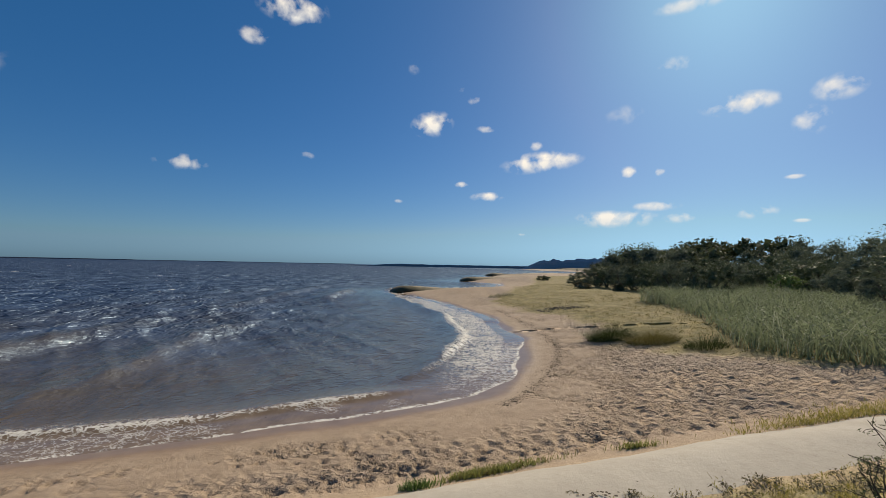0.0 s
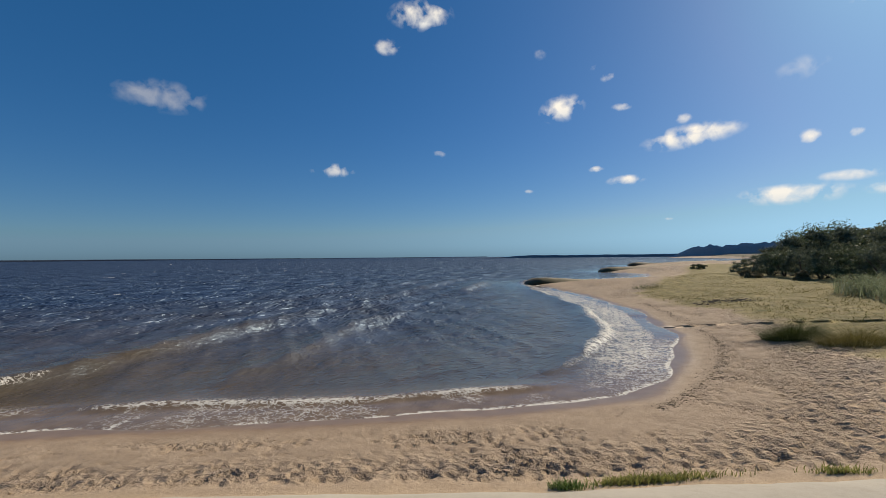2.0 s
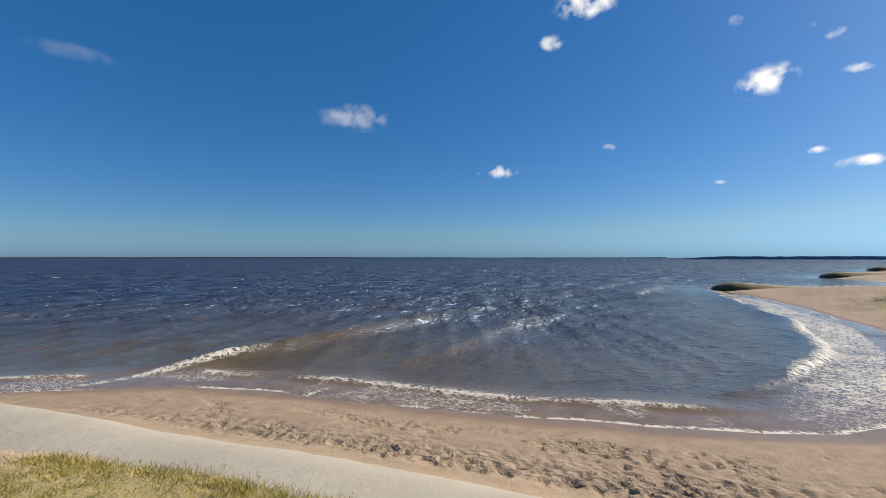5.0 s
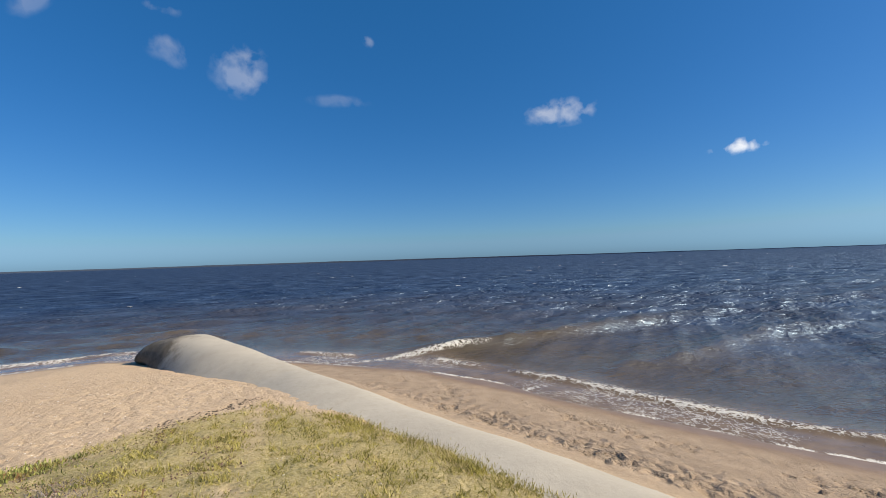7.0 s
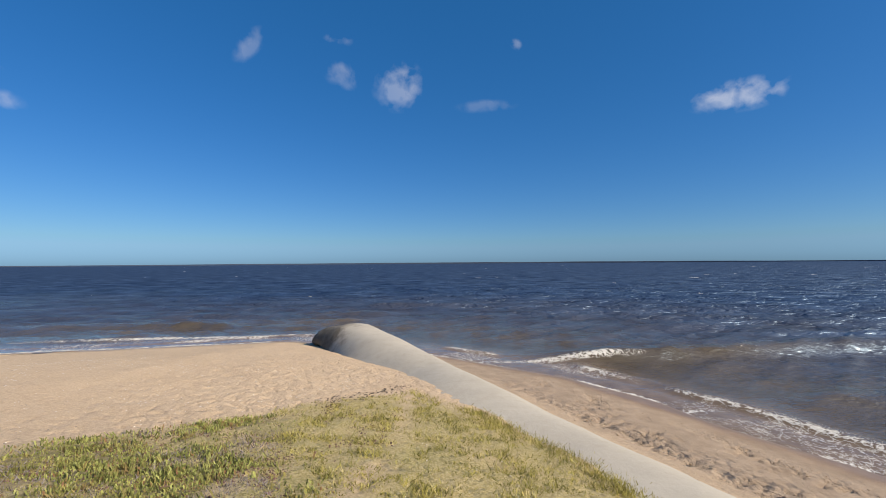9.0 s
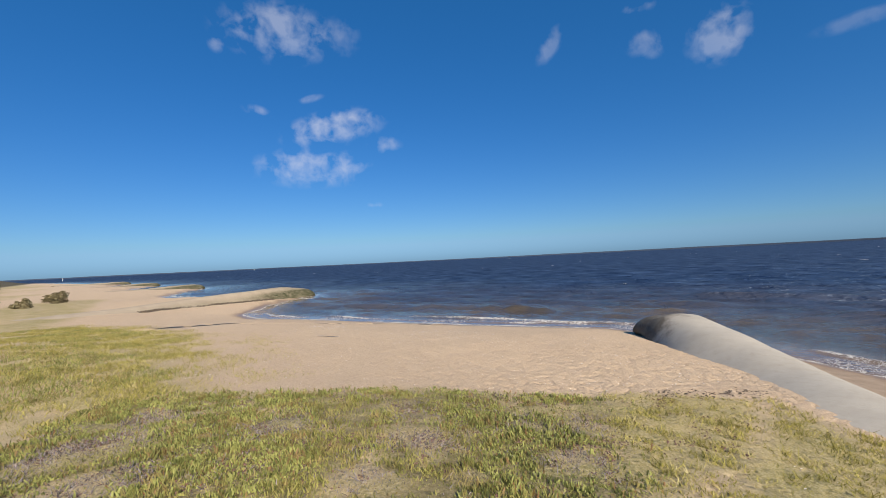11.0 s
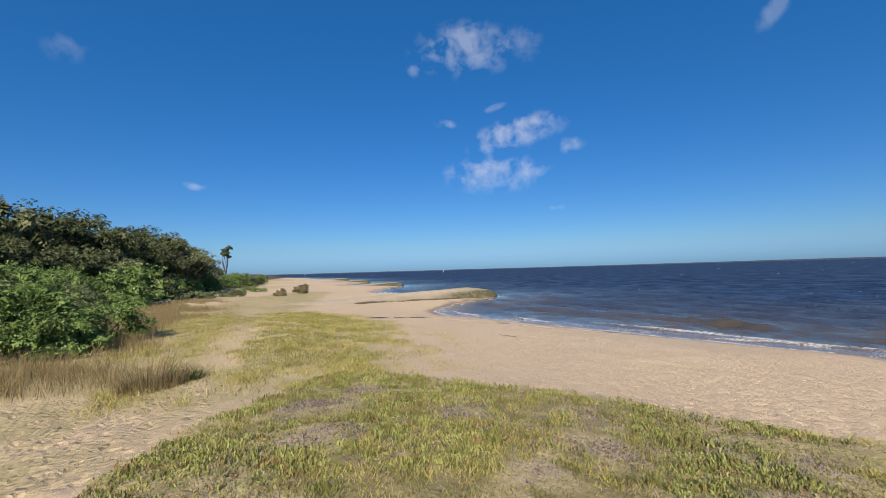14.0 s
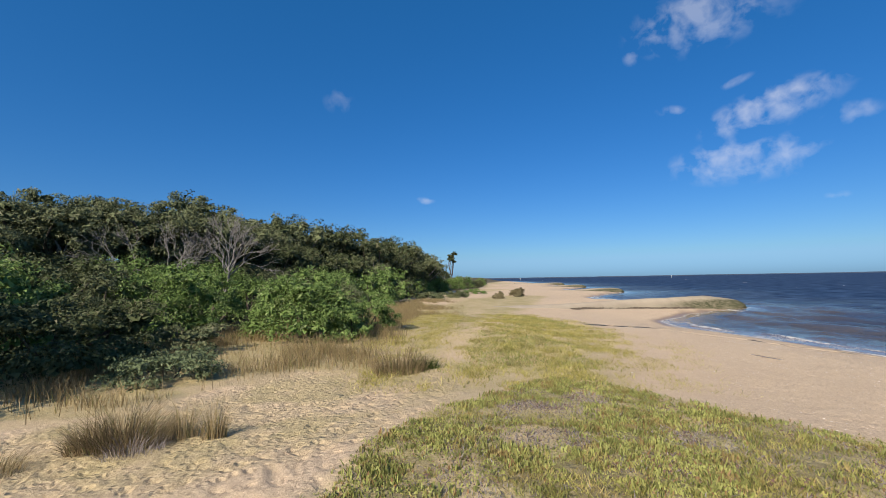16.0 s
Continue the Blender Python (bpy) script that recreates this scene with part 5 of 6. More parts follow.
wood_rows(48, 110, ((1.5, 5.0, FAR_SCRUB[3:], 1.3), (5.0, 5.0, FAR_SCRUB[1:], 1.7), (11.0, 5.5, FAR_SCRUB[3:], 2.1)))

# tall trees over the path, and the dark domes behind the northern marsh with low bushes before them
def crest(kinds, az, far, up):
    """A tree az degrees right of +y whose top stands up degrees over eye level."""
    x, y = far * math.sin(radians(az)), far * math.cos(radians(az))
    tall = 3.16 + far * math.tan(radians(up)) - float(height(x, y, False))
    plant(kinds, x, y, tall / 4.7)


for az, far, up in ((134.5, 25, 9.2), (138.0, 25, 10.0), (141.5, 26, 9.8), (145.0, 26, 9.7), (148.5, 27, 9.9), (151.5, 27, 10.0), (155.0, 30, 8.8), (158.0, 32, 8.1)):
    crest(TREES[:2], az, far, up)
for az, far, up in ((160.5, 36, 7.9), (163.0, 38, 7.5), (165.5, 40, 7.2), (168.0, 43, 6.8), (170.0, 46, 6.7), (172.2, 50, 6.3), (174.0, 54, 5.3), (175.8, 60, 5.0), (177.4, 66, 4.4)):
    crest(FAR_TREES, az, far, up)
for az, far, up in ((161.5, 30, 5.2), (165.0, 33, 4.8), (168.5, 36, 4.2), (172.0, 42, 3.4), (175.0, 50, 2.6), (178.0, 60, 1.9)):
    crest(FAR_TREES[1:], az, far, up)
for az, far, size in ((19.3, 60, 1.25), (21.2, 58, 1.38), (23.2, 60, 1.45), (25.2, 58, 1.3), (27.2, 56, 1.3)):
    plant(DUSKY[::2], far * math.sin(radians(az)), far * math.cos(radians(az)), size)
for az, far, size in ((14.4, 54, 0.42), (15.6, 52, 0.58), (16.9, 50, 0.66), (18.2, 49, 0.62), (19.6, 47, 0.7), (21.0, 45, 0.66), (22.5, 44, 0.74), (24.0, 42, 0.7), (25.6, 40, 0.72), (27.4, 38, 0.74), (29.2, 36, 0.78)):
    plant(DUSKY, far * math.sin(radians(az)), far * math.cos(radians(az)), size)
# unseen tree, added sunward of the dark bush to put it in shade
plant(TREES[2:3], 11.9, -3.6, 1.35)
for kind in SCRUB + TREES + FAR_SCRUB + FAR_TREES + DUSKY:
    if kind.name not in used:
        plant([kind], 17 + rng.uniform(0, 3), -22 + rng.uniform(-4, 4), 0.95)
place(bare_tree(3, 4.6, "bleached leafless tree standing among dark trees", 0.42, 5), 9.7, -20.8, 40, 1.25)
place(bare_tree(5, 4.6, "pale leafless tree standing among dark trees", 0.42, 5), 12.3, -19.4, 150, 1.1)
place(bare_tree(8, 4.4, "grey leafless tree at the edge of the woodland"), 9.6, -30, 250)


def lone_tree():
    g = np.random.default_rng(4)
    thing = new("tall_tree")
    tagged(thing, "tall thin tree with two small crowns on bare forked stems", "tree")
    tops = np.array([(-0.9, 0.2, 7.8), (1.5, 0.1, 6.7), (-0.2, 0.5, 8.2), (2.1, -0.4, 6.9), (-1.7, -0.3, 7.6), (-0.6, -0.5, 7.3), (1.0, 0.4, 6.4)])
    v, f = limb(g, (0, 0, -0.2), (-0.1, 0, 3.2), 0.13, 0.09)
    trunk = child(mesh_object("trunk", v, f, BARK_DARK), thing)
    for t in tops:
        child(mesh_object("limb", *limb(g, (-0.1, 0, 3.0), t, 0.07, 0.03, 0.06), BARK_DARK), trunk)
    v, f = leaves(g, tops, 0.85 * np.array([(1.0, 1.0, 0.8), (0.9, 0.9, 0.65), (0.8, 0.8, 0.6), (0.7, 0.8, 0.5), (0.8, 0.8, 0.55), (0.8, 0.8, 0.5), (0.6, 0.7, 0.4)]), 420, 0.22, 0.12, 6)
    child(mesh_object("crown", v, f, LEAF_DARK, smooth=False), thing)
    return thing


place(lone_tree(), -4.5, -94.8, 90, 0.95)

# small brown and olive bushes scattered over the far sand
for bx, by, across, tall, leafage, words in (
        (-7.0, -45.5, 1.5, 0.8, LEAF_DRY, "brown dry bush on open sand"), (-10.7, -55, 1.9, 0.9, LEAF_DRY, "brown dry bush on open sand"), (-6.8, -69, 4.0, 0.9, LEAF_GREEN, "low green bush on open sand"), (0.3, -43.5, 3.4, 0.8, LEAF_OLIVE, "low olive bush on open sand"),
        (-3.0, -50, 2.8, 0.8, LEAF_OLIVE, "low olive bush on open sand"), (15.3, 53.7, 3.0, 0.7, LEAF_OLIVE, "low olive bush on the sandy flat"),
        (17.0, 60.3, 2.4, 0.7, LEAF_DRY, "brown dry bush on the sandy flat"), (14.1, 39.8, 1.0, 0.8, LEAF_DRY, "upright brown bush on the sandy flat"), (19.5, 52, 2.6, 0.6, LEAF_DRY, "low brown bush on the sandy flat"),
        (0.2, -45.5, 3.2, 0.75, LEAF_SAGE, "low grey-green bush on open sand"), (-3.1, -57, 2.6, 0.9, LEAF_OLIVE, "olive bush on open sand"), (2.6, -54, 4.0, 0.9, LEAF_SAGE, "low grey-green bush on open sand"), (-11.8, -60.5, 2.4, 1.3, LEAF_DRY, "brown dry bush on open sand"), (12, 44, 1.8, 0.7, LEAF_DRY, "brown dry bush on the sandy flat"), (14.5, 78, 2.6, 1.0, LEAF_OLIVE, "olive bush on the sandy flat")):
    place(shrub(int(abs(bx * 7 + by)), across, tall, 2200, 0.15, leafage, words, 9, "small_bush"), bx, by)


# ---------------------------------------------------------------- far shores
def ridge(name, az0, az1, far, tall, seed, label, material=HAZY_WOOD, count=160, deep=60.0, category="shore"):
    """A wooded strip of far land between two headings, with an uneven top."""
    a = np.radians(np.linspace(az0, az1, count))
    t = np.linspace(0, 1, count)
    top = tall(t) * (0.82 + 0.36 * fbm(t * 20, t * 0, 1.0, seed, 3))
    prof = np.array([(0, 0), (0.01, 0.7), (0.02, 1.0), (0.3, 0.85), (1, 0)])
    verts = []
    for off, k in prof:
        r = far + off * deep
        verts.append(np.stack([-np.sin(a) * r, np.cos(a) * r, top * k - 0.5], -1))
    ob = mesh_object(name, np.concatenate(verts), grid_faces(len(prof), count), material)
    return tagged(ob, label, category, kind="structure")


# headland and spit wear pale blue-grey in place of haze in the air
ridge("headland", -7.0, -19.0, 560, lambda t: 15.0 * step(0.0, 0.3, t) * (0.8 + 0.25 * t), 3, "wooded headland beyond the bay, haze painted into its blue-grey", count=220)
ridge("backdrop_spit", 14.6, -9.0, 820, lambda t: 1.2 + 4.2 * step(0.0, 0.3, t), 5, "low wooded spit on the horizon, painted hazy blue-grey", HAZY_SPIT, count=260)
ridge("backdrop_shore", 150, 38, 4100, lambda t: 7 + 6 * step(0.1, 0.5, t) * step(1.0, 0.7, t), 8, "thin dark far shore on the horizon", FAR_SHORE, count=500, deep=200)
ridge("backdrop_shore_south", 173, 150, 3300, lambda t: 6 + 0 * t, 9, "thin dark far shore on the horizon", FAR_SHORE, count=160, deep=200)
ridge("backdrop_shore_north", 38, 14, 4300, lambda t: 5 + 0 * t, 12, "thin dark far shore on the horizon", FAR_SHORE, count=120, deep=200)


def marker(az, far, tall):
    """A white channel marker standing in the water."""
    bm = bmesh.new()
    bmesh.ops.create_cone(bm, cap_ends=True, segments=8, radius1=0.25, radius2=0.2, depth=tall, matrix=Matrix.Translation((0, 0, tall / 2)))
    thing = new("channel_marker")
    thing.location = (-math.sin(radians(az)) * far, math.cos(radians(az)) * far, -0.2)
    tagged(thing, "small white channel marker standing in the water", "marker", "channel markers")
    post = part("post", bm, WHITE_PAINT, thing)
    bm = bmesh.new()
    bmesh.ops.create_cone(bm, cap_ends=True, segments=8, radius1=0.6, radius2=0.1, depth=1.0, matrix=Matrix.Translation((0, 0, tall)))
    part("topmark", bm, WHITE_PAINT, post)


marker(150.6, 620, 3.0)
marker(168.3, 600, 2.6)


# ---------------------------------------------------------------- clouds
def cloud(az, el, wide, tall, dense, lean):
    """A fair-weather cloud far off, az degrees to the left of +y and el up, wide and tall in degrees."""
    far = 2600.0
    n, m = 24, 10
    a, r = np.linspace(0, 2 * np.pi, n, endpoint=False), np.linspace(0.0004, 1, m)
    x, z = np.outer(r, np.cos(a)), np.outer(r, np.sin(a))
    y = -0.35 * (1 - x**2 - z**2) * (0.8 + 0.5 * vnoise(x * 3 + az, z * 3 + el, 1.0, 2))
    ob = mesh_object("cloud", np.stack([x, y, z], -1).reshape(-1, 3), grid_faces(m, n, True), CLOUD)
    e = radians(el)
    where = Vector((-math.sin(radians(az)) * math.cos(e), math.cos(radians(az)) * math.cos(e), math.sin(e))) * far + Vector((0, 0, 3))
    k = far * radians(1) / 2
    ob.matrix_basis = pose(*where, el, 0, az) @ pose(0, 0, 0, 0, -lean, 0) @ Matrix.Diagonal((wide * k, tall * k, tall * k, 1))
    # sunward clouds glow full white, the rest are tinted dimmer, bluer and thinner
    ob.color = (1, 1, 1, dense) if -60 < az < 45 else (0.62, 0.65, 0.73, dense * 0.46)
    tagged(ob, "small white fair-weather cloud in a blue sky" if dense > 0.6 else "thin wispy white cloud in a blue sky", "cloud", "clouds", "structure")


cloud(22.4, 29.4, 8.2, 3.7, 1, 0)
cloud(26.9, 25.9, 3.6, 2.1, 0.8, 0)
cloud(33.9, 11.1, 6.4, 2.0, 0.75, 0)
cloud(20.1, 13.5, 2.2, 1.2, 0.5, 0)
cloud(4.2, 18.2, 5.9, 3.5, 1, 10)
cloud(6.8, 24.6, 1.7, 1.5, 0.35, 0)
cloud(0.2, 22.5, 2.4, 1.1, 0.4, 20)
cloud(-1.6, 21.1, 2.3, 1.3, 0.6, 0)
cloud(-3.1, 17.7, 3.0, 1.3, 0.85, 0)
cloud(-10.2, 13.4, 10.9, 3.0, 1, 5)
cloud(-9.5, 15.4, 1.9, 1.3, 0.8, 0)
cloud(0.2, 10.7, 2.4, 1.0, 0.9, 0)
cloud(-3.2, 9.1, 5.0, 1.4, 0.9, 0)
cloud(-19.1, 6.1, 11.3, 2.4, 0.9, 0)
cloud(-20.7, 11.6, 2.7, 1.8, 0.9, 0)
cloud(-24.1, 11.5, 1.5, 1.1, 0.8, 0)
cloud(-23.6, 7.5, 6.0, 1.3, 0.7, 0)
cloud(-26.2, 6.0, 3.9, 1.4, 0.8, 0)
cloud(-32.1, 17.9, 8.1, 2.6, 1, 0)
cloud(-25.8, 23.0, 4.1, 1.9, 0.5, 0)
cloud(-38.1, 15.2, 3.5, 3.2, 0.85, 0)
cloud(-40.2, 17.8, 4.5, 2.8, 0.9, 0)
cloud(-33.5, 6.4, 4.6, 1.8, 0.8, 0)
cloud(-36.7, 9.8, 2.0, 0.6, 0.6, 0)
cloud(-37.2, 5.3, 1.9, 0.5, 0.5, 0)
cloud(-27.5, 28.6, 8.4, 1.8, 0.6, 0)
cloud(8.5, 8.3, 1.3, 0.7, 0.5, 0)
cloud(-7.9, 4.2, 1.4, 0.5, 0.5, 0)
cloud(-20.2, 18.3, 4.6, 2.6, 0.3, 0)
cloud(52.8, 17.7, 10.3, 3.8, 1, 0)
cloud(93.2, 22.4, 6.5, 7.2, 0.6, -60)
cloud(100.5, 23.2, 5.1, 3.7, 0.4, -20)
cloud(101.2, 27.1, 4.3, 1.7, 0.4, 0)
cloud(77.6, 26.8, 1.3, 2.0, 0.5, 50)
cloud(81.6, 20.0, 8.4, 1.9, 0.22, 0)
cloud(111.8, 25.1, 5.6, 2.4, 0.36, 55)
cloud(146.6, 27.3, 15.5, 7.3, 0.65, 0)
cloud(140.4, 17.2, 14.7, 4.9, 0.85, 12)
cloud(143.1, 12.3, 16.2, 5.6, 0.8, 0)
cloud(149.6, 18.7, 3.8, 1.6, 0.45, -10)
cloud(134.0, 15.1, 5.0, 2.5, 0.5, 0)
cloud(143.3, 20.5, 3.9, 1.1, 0.4, 15)
cloud(153.8, 25.3, 2.0, 2.1, 0.5, 0)
cloud(-179.1, 10.5, 2.8, 1.0, 0.3, 0)
cloud(135.7, 7.5, 2.0, 0.8, 0.35, 0)
cloud(139.1, 27.4, 5.1, 4.9, 0.3, 30)
cloud(-168.2, 22.4, 4.2, 3.5, 0.25, 0)
cloud(-179.6, 10.3, 2.8, 1.0, 0.45, 0)
cloud(135.7, 7.6, 2.6, 1.0, 0.25, 0)


# ---------------------------------------------------------------- small things on the sand
def crumbs(rng, x, y, size, flat, material, name, label, category):
    """Small uneven lumps lying on the ground, as one mesh."""
    n = len(x)
    base = np.array([(1, 0, 0), (0.3, 0.95, 0), (-0.8, 0.6, 0), (-0.8, -0.6, 0), (0.3, -0.95, 0), (0, 0, 1)], float)
    s = size * rng.uniform(0.5, 1.5, n)
    turn, long = rng.uniform(0, 2 * np.pi, n), rng.uniform(0.5, 1.3, n)
    p = base[None] * s[:, None, None] * np.stack([long, np.ones(n), np.full(n, flat)], -1)[:, None]
    p = p * rng.uniform(0.75, 1.25, p.shape)
    c, d = np.cos(turn)[:, None], np.sin(turn)[:, None]
    v = np.stack([x[:, None] + c * p[..., 0] - d * p[..., 1], y[:, None] + d * p[..., 0] + c * p[..., 1], (height(x, y) - 0.004)[:, None] + p[..., 2]], -1)
    tri = np.array([(0, 1, 5), (1, 2, 5), (2, 3, 5), (3, 4, 5), (4, 0, 5)])
    f = (np.arange(n)[:, None, None] * 6 + tri).reshape(-1, 3)
    ob = mesh_object(name, v.reshape(-1, 3), f, material, smooth=False)
    return tagged(ob, label, category, kind="stuff")


x, y = along([(0.9, 9.7), (1.8, 11.2), (2.9, 14.0), (3.5, 16.6), (3.6, 20), (3.2, 25), (2.4, 30)], 2300, 0.13)
crumbs(rng, x, y, 0.015, 0.7, WEED, "wrack_line", "dark dried seaweed along the high-water line", "seaweed")
x, y = along([(-8.9, -0.4), (-8.4, -0.75), (-7.9, -1.2), (-7.4, -1.8)], 280, 0.13)
crumbs(rng, x, y, 0.017, 0.6, WEED, "wrack_line", "dark dried seaweed at the edge of the turf", "seaweed")
x, y = along([(-10.6, -32.7), (-12.7, -34.2), (-16.6, -36.1), (-19.4, -37.2), (-23, -38.3)], 1500, 0.12)
crumbs(rng, x, y, 0.09, 0.9, WEED, "wrack_line", "dark weed caught along the foot of the far tube", "seaweed")
x, y = along([(5.0, 27.6), (6.0, 28.3), (7.4, 27.6)], 220, 0.35)
crumbs(rng, x, y, 0.055, 0.6, BARK_DARK, "washed_up_debris", "grey washed-up wood and weed on the sand", "debris")
x, y = scatter(rng, 30000, (-14, -16, -3, 1), lambda x, y: step(3, 6, inland(x, y)) * (1 - step(-0.3, 0.2, inside(x, y, MOUND))) * (0.15 + 0.85 * step(0.5, 0.7, fbm(x, y, 1.5, 91))) * 0.6)
crumbs(rng, x, y, 0.0095, 0.5, SHELL, "shell_fragments", "white broken shells strewn over the sand", "shells")
x, y = scatter(rng, 30000, (-15, -22, -2, 1), lambda x, y: step(2, 5, inland(x, y)) * (1 - step(-0.3, 0.2, inside(x, y, MOUND))) * (0.1 + 0.9 * step(0.42, 0.65, fbm(x, y, 1.1, 95))) * 0.6)
crumbs(rng, x, y, 0.010, 0.5, STONE, "grit", "brown grit and shell scraps on the dry beach", "pebbles")
x, y = scatter(rng, 14000, (-12, 2, 8, 12), lambda x, y: step(1.6, 3, inland(x, y)) * (0.1 + 0.9 * step(0.45, 0.65, fbm(x, y, 1.2, 93))) * 0.6)
crumbs(rng, x, y, 0.012, 0.6, STONE, "grit", "brown grit and pebbles on the sand", "pebbles")

# dark crumbs added along the trodden band in place of shaded footprint holes
x, y = scatter(rng, 30000, (-14, 2, 6, 16), lambda x, y: step(0.9, 1.5, inland(x, y)) * (1 - step(2.8, 4.0, inland(x, y))) * step(0.5, 0.9, seaward(x, y)) * step(0.42, 0.55, fbm(x, y, 1.4, 61)) * 0.22)
crumbs(rng, x, y, 0.016, 0.7, PRINT_SHADE, "sand_clods", "brown crumbs standing in for shaded footprints in the sand", "sand")


x, y = scatter(rng, 60000, (-8, -8.5, 2.6, 1), lambda x, y: step(0.0, 0.3, inside(x, y, MOUND)) * np.maximum(0.55 * bare_spots(x, y), 0.06 + 0.6 * step(0.55, 0.65, fbm(x, y, 0.5, 33))))
crumbs(rng, x, y, 0.012, 0.9, DRY_LEAF, "dead_leaves", "dark purple-brown dead leaves among the succulents", "dead leaves")


def stick(px, py, length, turn, radius=0.012):
    t = radians(turn)
    p = np.linspace(-0.5, 0.5, 7)
    xs, ys = px + p * length * math.cos(t), py + p * length * math.sin(t) + 0.06 * length * np.sin(p * 5)
    v, f = tube(np.stack([xs, ys, height(xs, ys) + radius * 0.7 + 0.01], -1), radius * (1 - 0.5 * np.abs(p)), 6)
    tagged(mesh_object("driftwood_stick", v, f, BARK_GREY), "small weathered driftwood stick lying on sand", "driftwood", "driftwood sticks")


for px, py, length, turn in ((1.4, 14.5, 0.5, 100), (-8.5, -11.2, 0.8, 100), (2.9, -11.5, 0.5, 10)):
    stick(px, py, length, turn)


def flakes(px, py, n, spread, size, material, name, label, category):
    """Thin chips lying on the tube."""
    x, y = px + rng.normal(0, spread, n), py + rng.normal(0, spread * 0.4, n)
    ob = crumbs(rng, x, y, size, 0.3, material, name, label, category)
    ob.location.z = 0.075
    return ob


flakes(-4.1, 3.1, 26, 0.16, 0.022, SHELL, "torn_flakes", "pale torn flakes of fabric on the tube", "debris")
flakes(1.4, 4.75, 22, 0.10, 0.016, WEED, "leaf_litter", "dark scraps of dead plants on the tube", "debris")
flakes(2.4, 5.35, 14, 0.5, 0.012, WEED, "leaf_litter", "dark scraps of dead plants on the tube", "debris")
flakes(-5.6, 2.5, 16, 0.8, 0.010, WEED, "leaf_litter", "dark scraps of dead plants on the tube", "debris")


def twig_plant(px, py, tall, label):
    """A straggly plant of thin bare stems with a few small leaves."""
    g = np.random.default_rng(12)
    thing = new("twiggy_plant")
    thing.location = (px, py, float(height(px, py)))
    tagged(thing, label, "plant")
    wood, ends = [], []
    for _ in range(7):
        tip = np.array([g.normal() * 0.5 - 0.25, g.normal() * 0.35, g.uniform(0.4, 1.0)]) * tall
        wood.append(limb(g, (0, 0, -0.03), tip, 0.009, 0.004, 0.15))
        for _ in range(5):
            t = g.uniform(0.4, 0.95)
            e = tip * t + g.normal(size=3) * 0.13 * tall
            wood.append(limb(g, tip * t, e, 0.005, 0.002, 0.1, 4))
            ends.append(e)
    v, f = join(wood)
    child(mesh_object("stems", v, f, BARK_DARK), thing)
    v, f = leaves(g, np.array(ends), np.full((len(ends), 3), 0.05), 7, 0.035, 0.02)
    child(mesh_object("leaves", v, f, LEAF_OLIVE, smooth=False), thing)


def sprawling_plant(px, py, across, tall, n, material, label):
    """A low mat of thin wiry stems with small leaves at all heights."""
    g = np.random.default_rng(int(abs(px * 131 + py * 17)))
    thing = new("sprawling_plant")
    thing.location = (px, py, float(height(px, py)))
    tagged(thing, label, "plant", "low plants beside the tube")
    a, r = g.uniform(0, 2 * np.pi, n), across * 0.5 * np.sqrt(g.random(n))
    tips = np.stack([r * np.cos(a), r * np.sin(a) * 0.8, tall * g.uniform(0.35, 1.0, n) * (1.1 - 0.6 * r / (across * 0.5))], -1)
    v, f = join([limb(g, (0.45 * t[0], 0.45 * t[1], -0.02), t, 0.004, 0.002, 0.15, 4) for t in tips])
    child(mesh_object("stems", v, f, BARK_GREY), thing)
    v, f = leaves(g, tips * [1, 1, 0.8], np.full((n, 3), 0.055), 9, 0.035, 0.018)
    child(mesh_object("leaves", v, f, material, smooth=False), thing)


for px, py, across, tall, n, leafage, words in (
        (2.3, 4.72, 0.45, 0.07, 16, LEAF_DRY, "low brown wiry plant beside the tube"), (2.9, 4.9, 0.5, 0.07, 16, LEAF_DRY, "low brown plant with small leaves beside the tube"),
        (3.35, 5.05, 0.5, 0.11, 22, LEAF_DRY, "brown and olive wiry plant beside the tube"), (3.85, 5.0, 0.45, 0.10, 20, LEAF_DRY, "low dry leafy plant beside the tube"),
        (3.3, 4.55, 0.4, 0.08, 14, LEAF_DRY, "low brown wiry plant beside the tube"), (4.35, 5.15, 0.5, 0.12, 24, LEAF_DRY, "brown leafy plant beside the tube"),
        (4.95, 5.55, 0.5, 0.16, 22, LEAF_OLIVE, "olive leafy plant beside the tube"),
        (1.75, 4.84, 0.2, 0.05, 12, LEAF_DRY, "small reddish brown tuft at the edge of the tube"), (1.12, 4.78, 0.18, 0.05, 10, LEAF_DRY, "small reddish brown tuft at the edge of the tube")):
    sprawling_plant(px, py, across, tall, n, leafage, words)
twig_plant(5.0, 5.0, 0.75, "straggly twiggy plant with few leaves beside the tube")
twig_plant(4.2, 4.55, 0.4, "small twiggy plant in thin grass beside the tube")


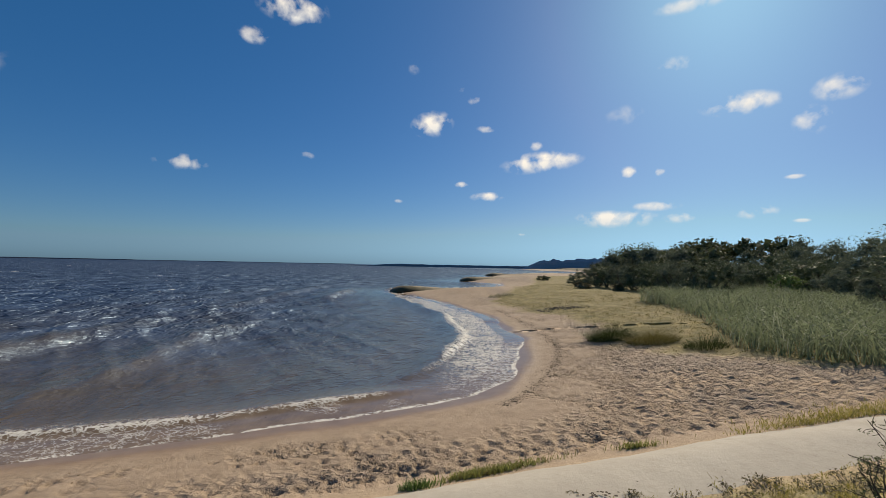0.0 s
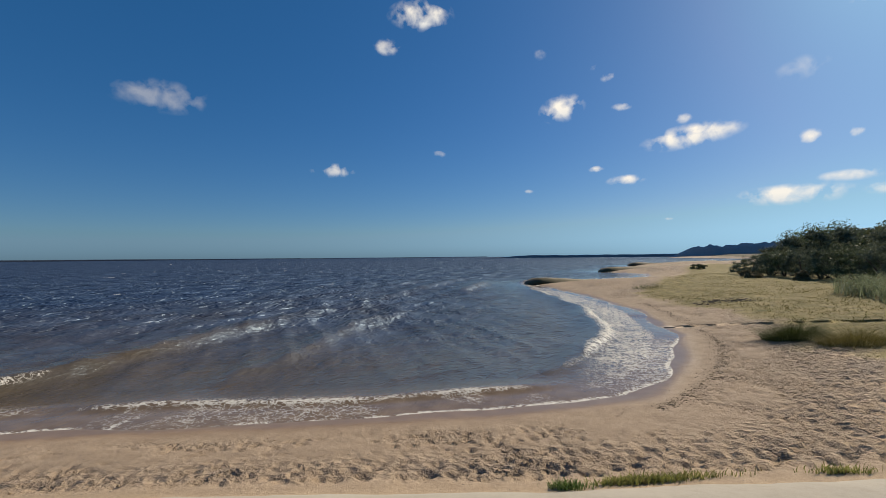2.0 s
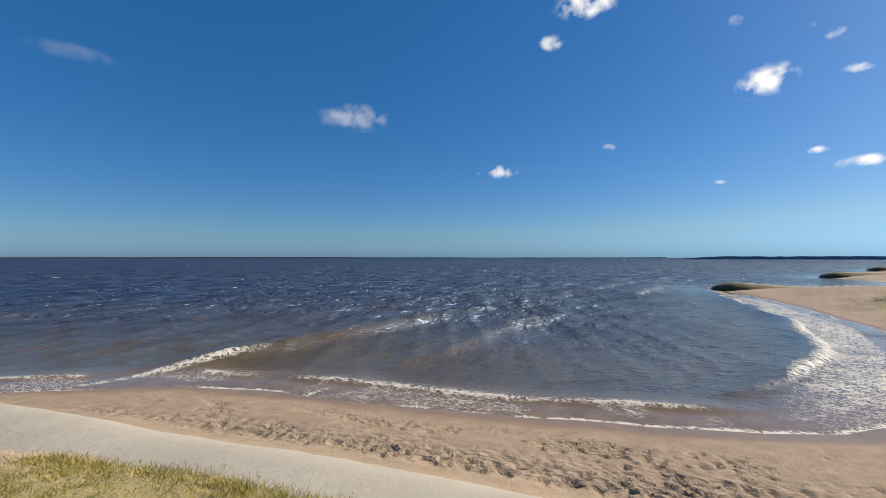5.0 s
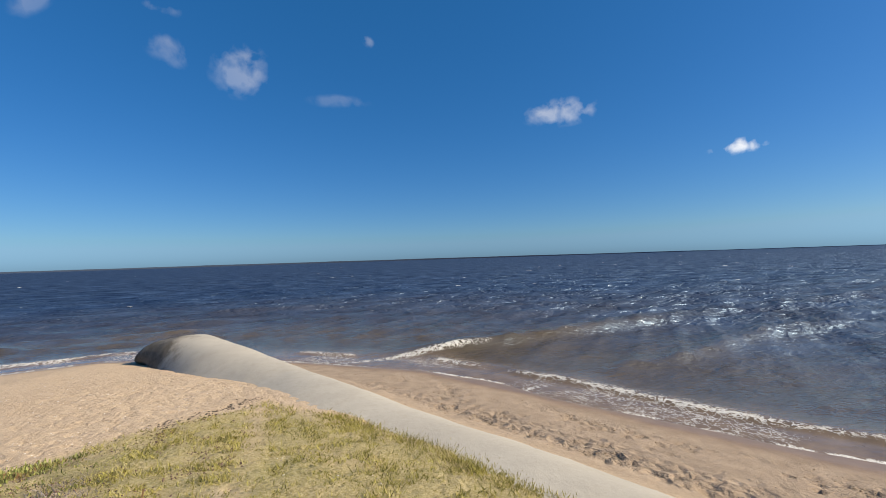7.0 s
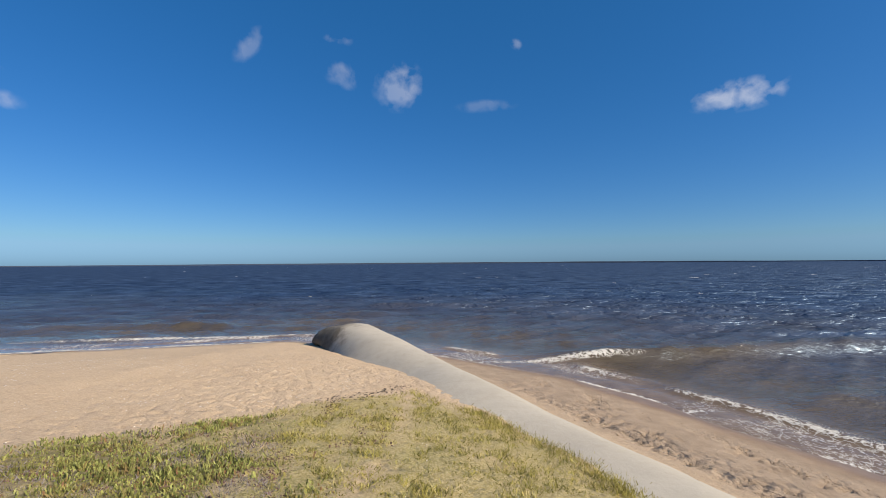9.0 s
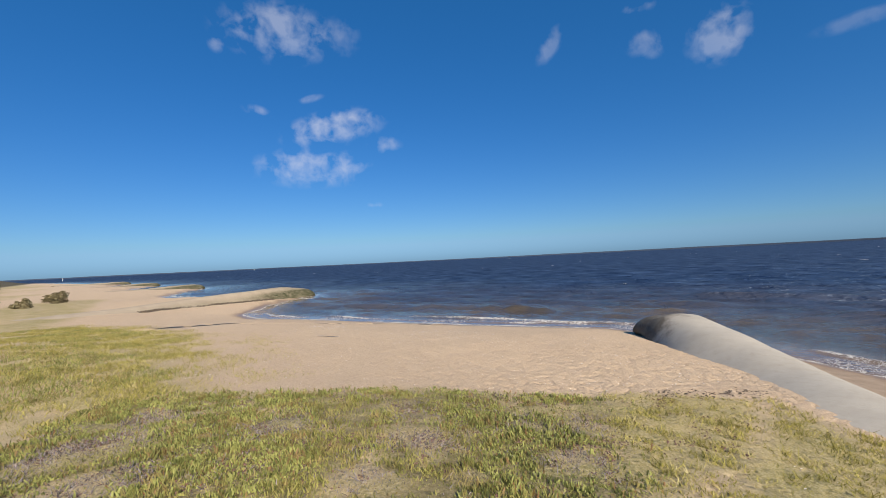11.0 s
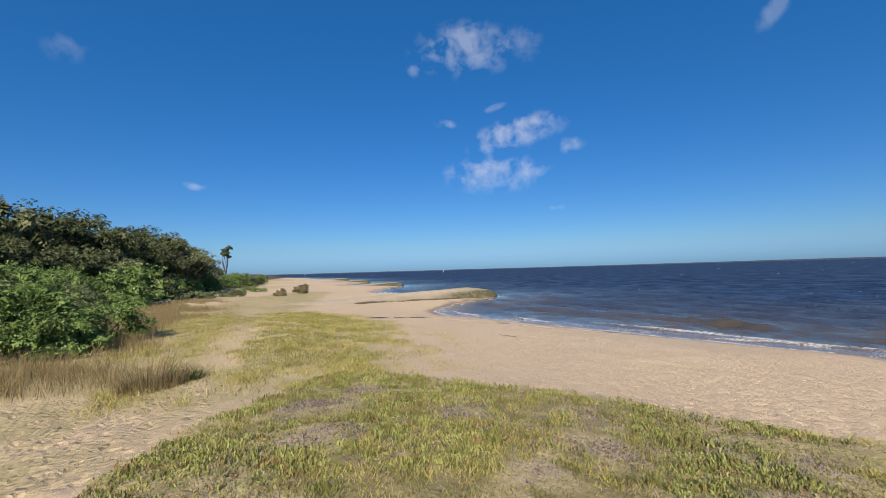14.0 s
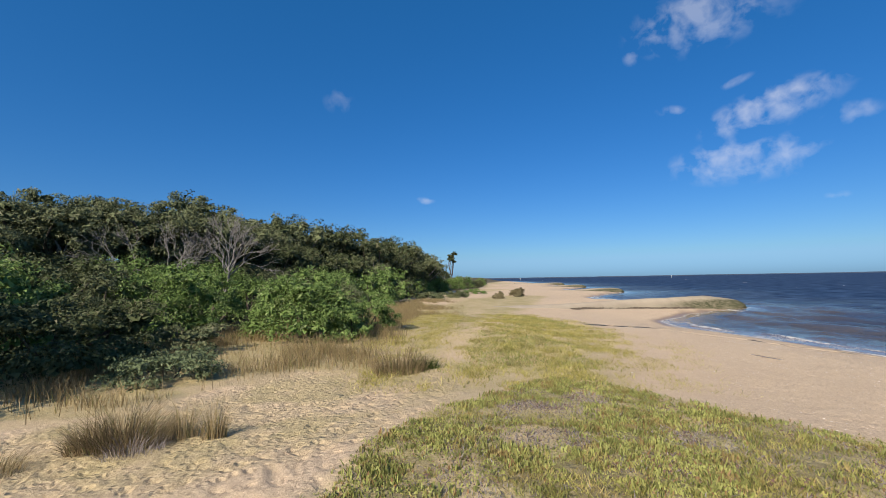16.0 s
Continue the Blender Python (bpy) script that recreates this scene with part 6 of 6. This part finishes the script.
# ---------------------------------------------------------------- foam thrown up by the breakers
def breaker_foam():
    n = 160000
    x, y = rng.uniform(-22, 4, n), rng.uniform(-30, 46, n)
    s = -inland(x, y)
    ok = (s > 0.6) & (s < 11)
    x, y, s = x[ok], y[ok], s[ok]
    z, crest = water_height(x, y, s)
    keep = rng.random(len(x)) < 0.55 * step(0.5, 1.0, crest)
    x, y, z = x[keep], y[keep], z[keep]
    base = np.array([(1, 0, 0), (0.3, 0.95, 0), (-0.8, 0.6, 0), (-0.8, -0.6, 0), (0.3, -0.95, 0), (0, 0, 1.1)], float)
    k = len(x)
    p = base[None] * rng.uniform(0.005, 0.017, k)[:, None, None] * rng.uniform(0.6, 1.4, (k, 6, 3))
    v = p + np.stack([x, y, z - 0.01], -1)[:, None]
    tri = np.array([(0, 1, 5), (1, 2, 5), (2, 3, 5), (3, 4, 5), (4, 0, 5)])
    ob = mesh_object("breaker_foam", v.reshape(-1, 3), (np.arange(k)[:, None, None] * 6 + tri).reshape(-1, 3), FOAM)
    tagged(ob, "white broken foam along the crests of small breakers", "foam", kind="stuff")


breaker_foam()


def whitecaps():
    """Small broken crests far out on the lagoon."""
    n = 90
    a, r = np.radians(rng.uniform(5, 178, n)), 45 * (700 / 45) ** rng.random(n)
    x, y = -r * np.sin(a), r * np.cos(a)
    ok = inland(x, y) < -14
    x, y, r = x[ok], y[ok], r[ok]
    k = len(x)
    base = np.array([(1, 0, 0), (0.5, 0.4, 0), (-0.6, 0.4, 0), (-1, 0, 0), (-0.5, -0.4, 0), (0.5, -0.4, 0), (0.1, 0, 0.16)], float)
    s = r**0.6 * rng.uniform(0.008, 0.026, k)
    turn = np.radians(rng.uniform(20, 75, k))
    p = base[None] * s[:, None, None] * rng.uniform(0.6, 1.4, (k, 7, 3)) * np.stack([rng.uniform(1, 2.5, k), np.ones(k), np.ones(k)], -1)[:, None]
    c, d = np.cos(turn)[:, None], np.sin(turn)[:, None]
    v = np.stack([x[:, None] + c * p[..., 0] - d * p[..., 1], y[:, None] + d * p[..., 0] + c * p[..., 1], 0.06 + p[..., 2]], -1)
    tri = np.array([(i, (i + 1) % 6, 6) for i in range(6)])
    ob = mesh_object("whitecaps", v.reshape(-1, 3), (np.arange(k)[:, None, None] * 7 + tri).reshape(-1, 3), FOAM)
    tagged(ob, "small white wave crests scattered over the lagoon", "foam", kind="stuff")


whitecaps()
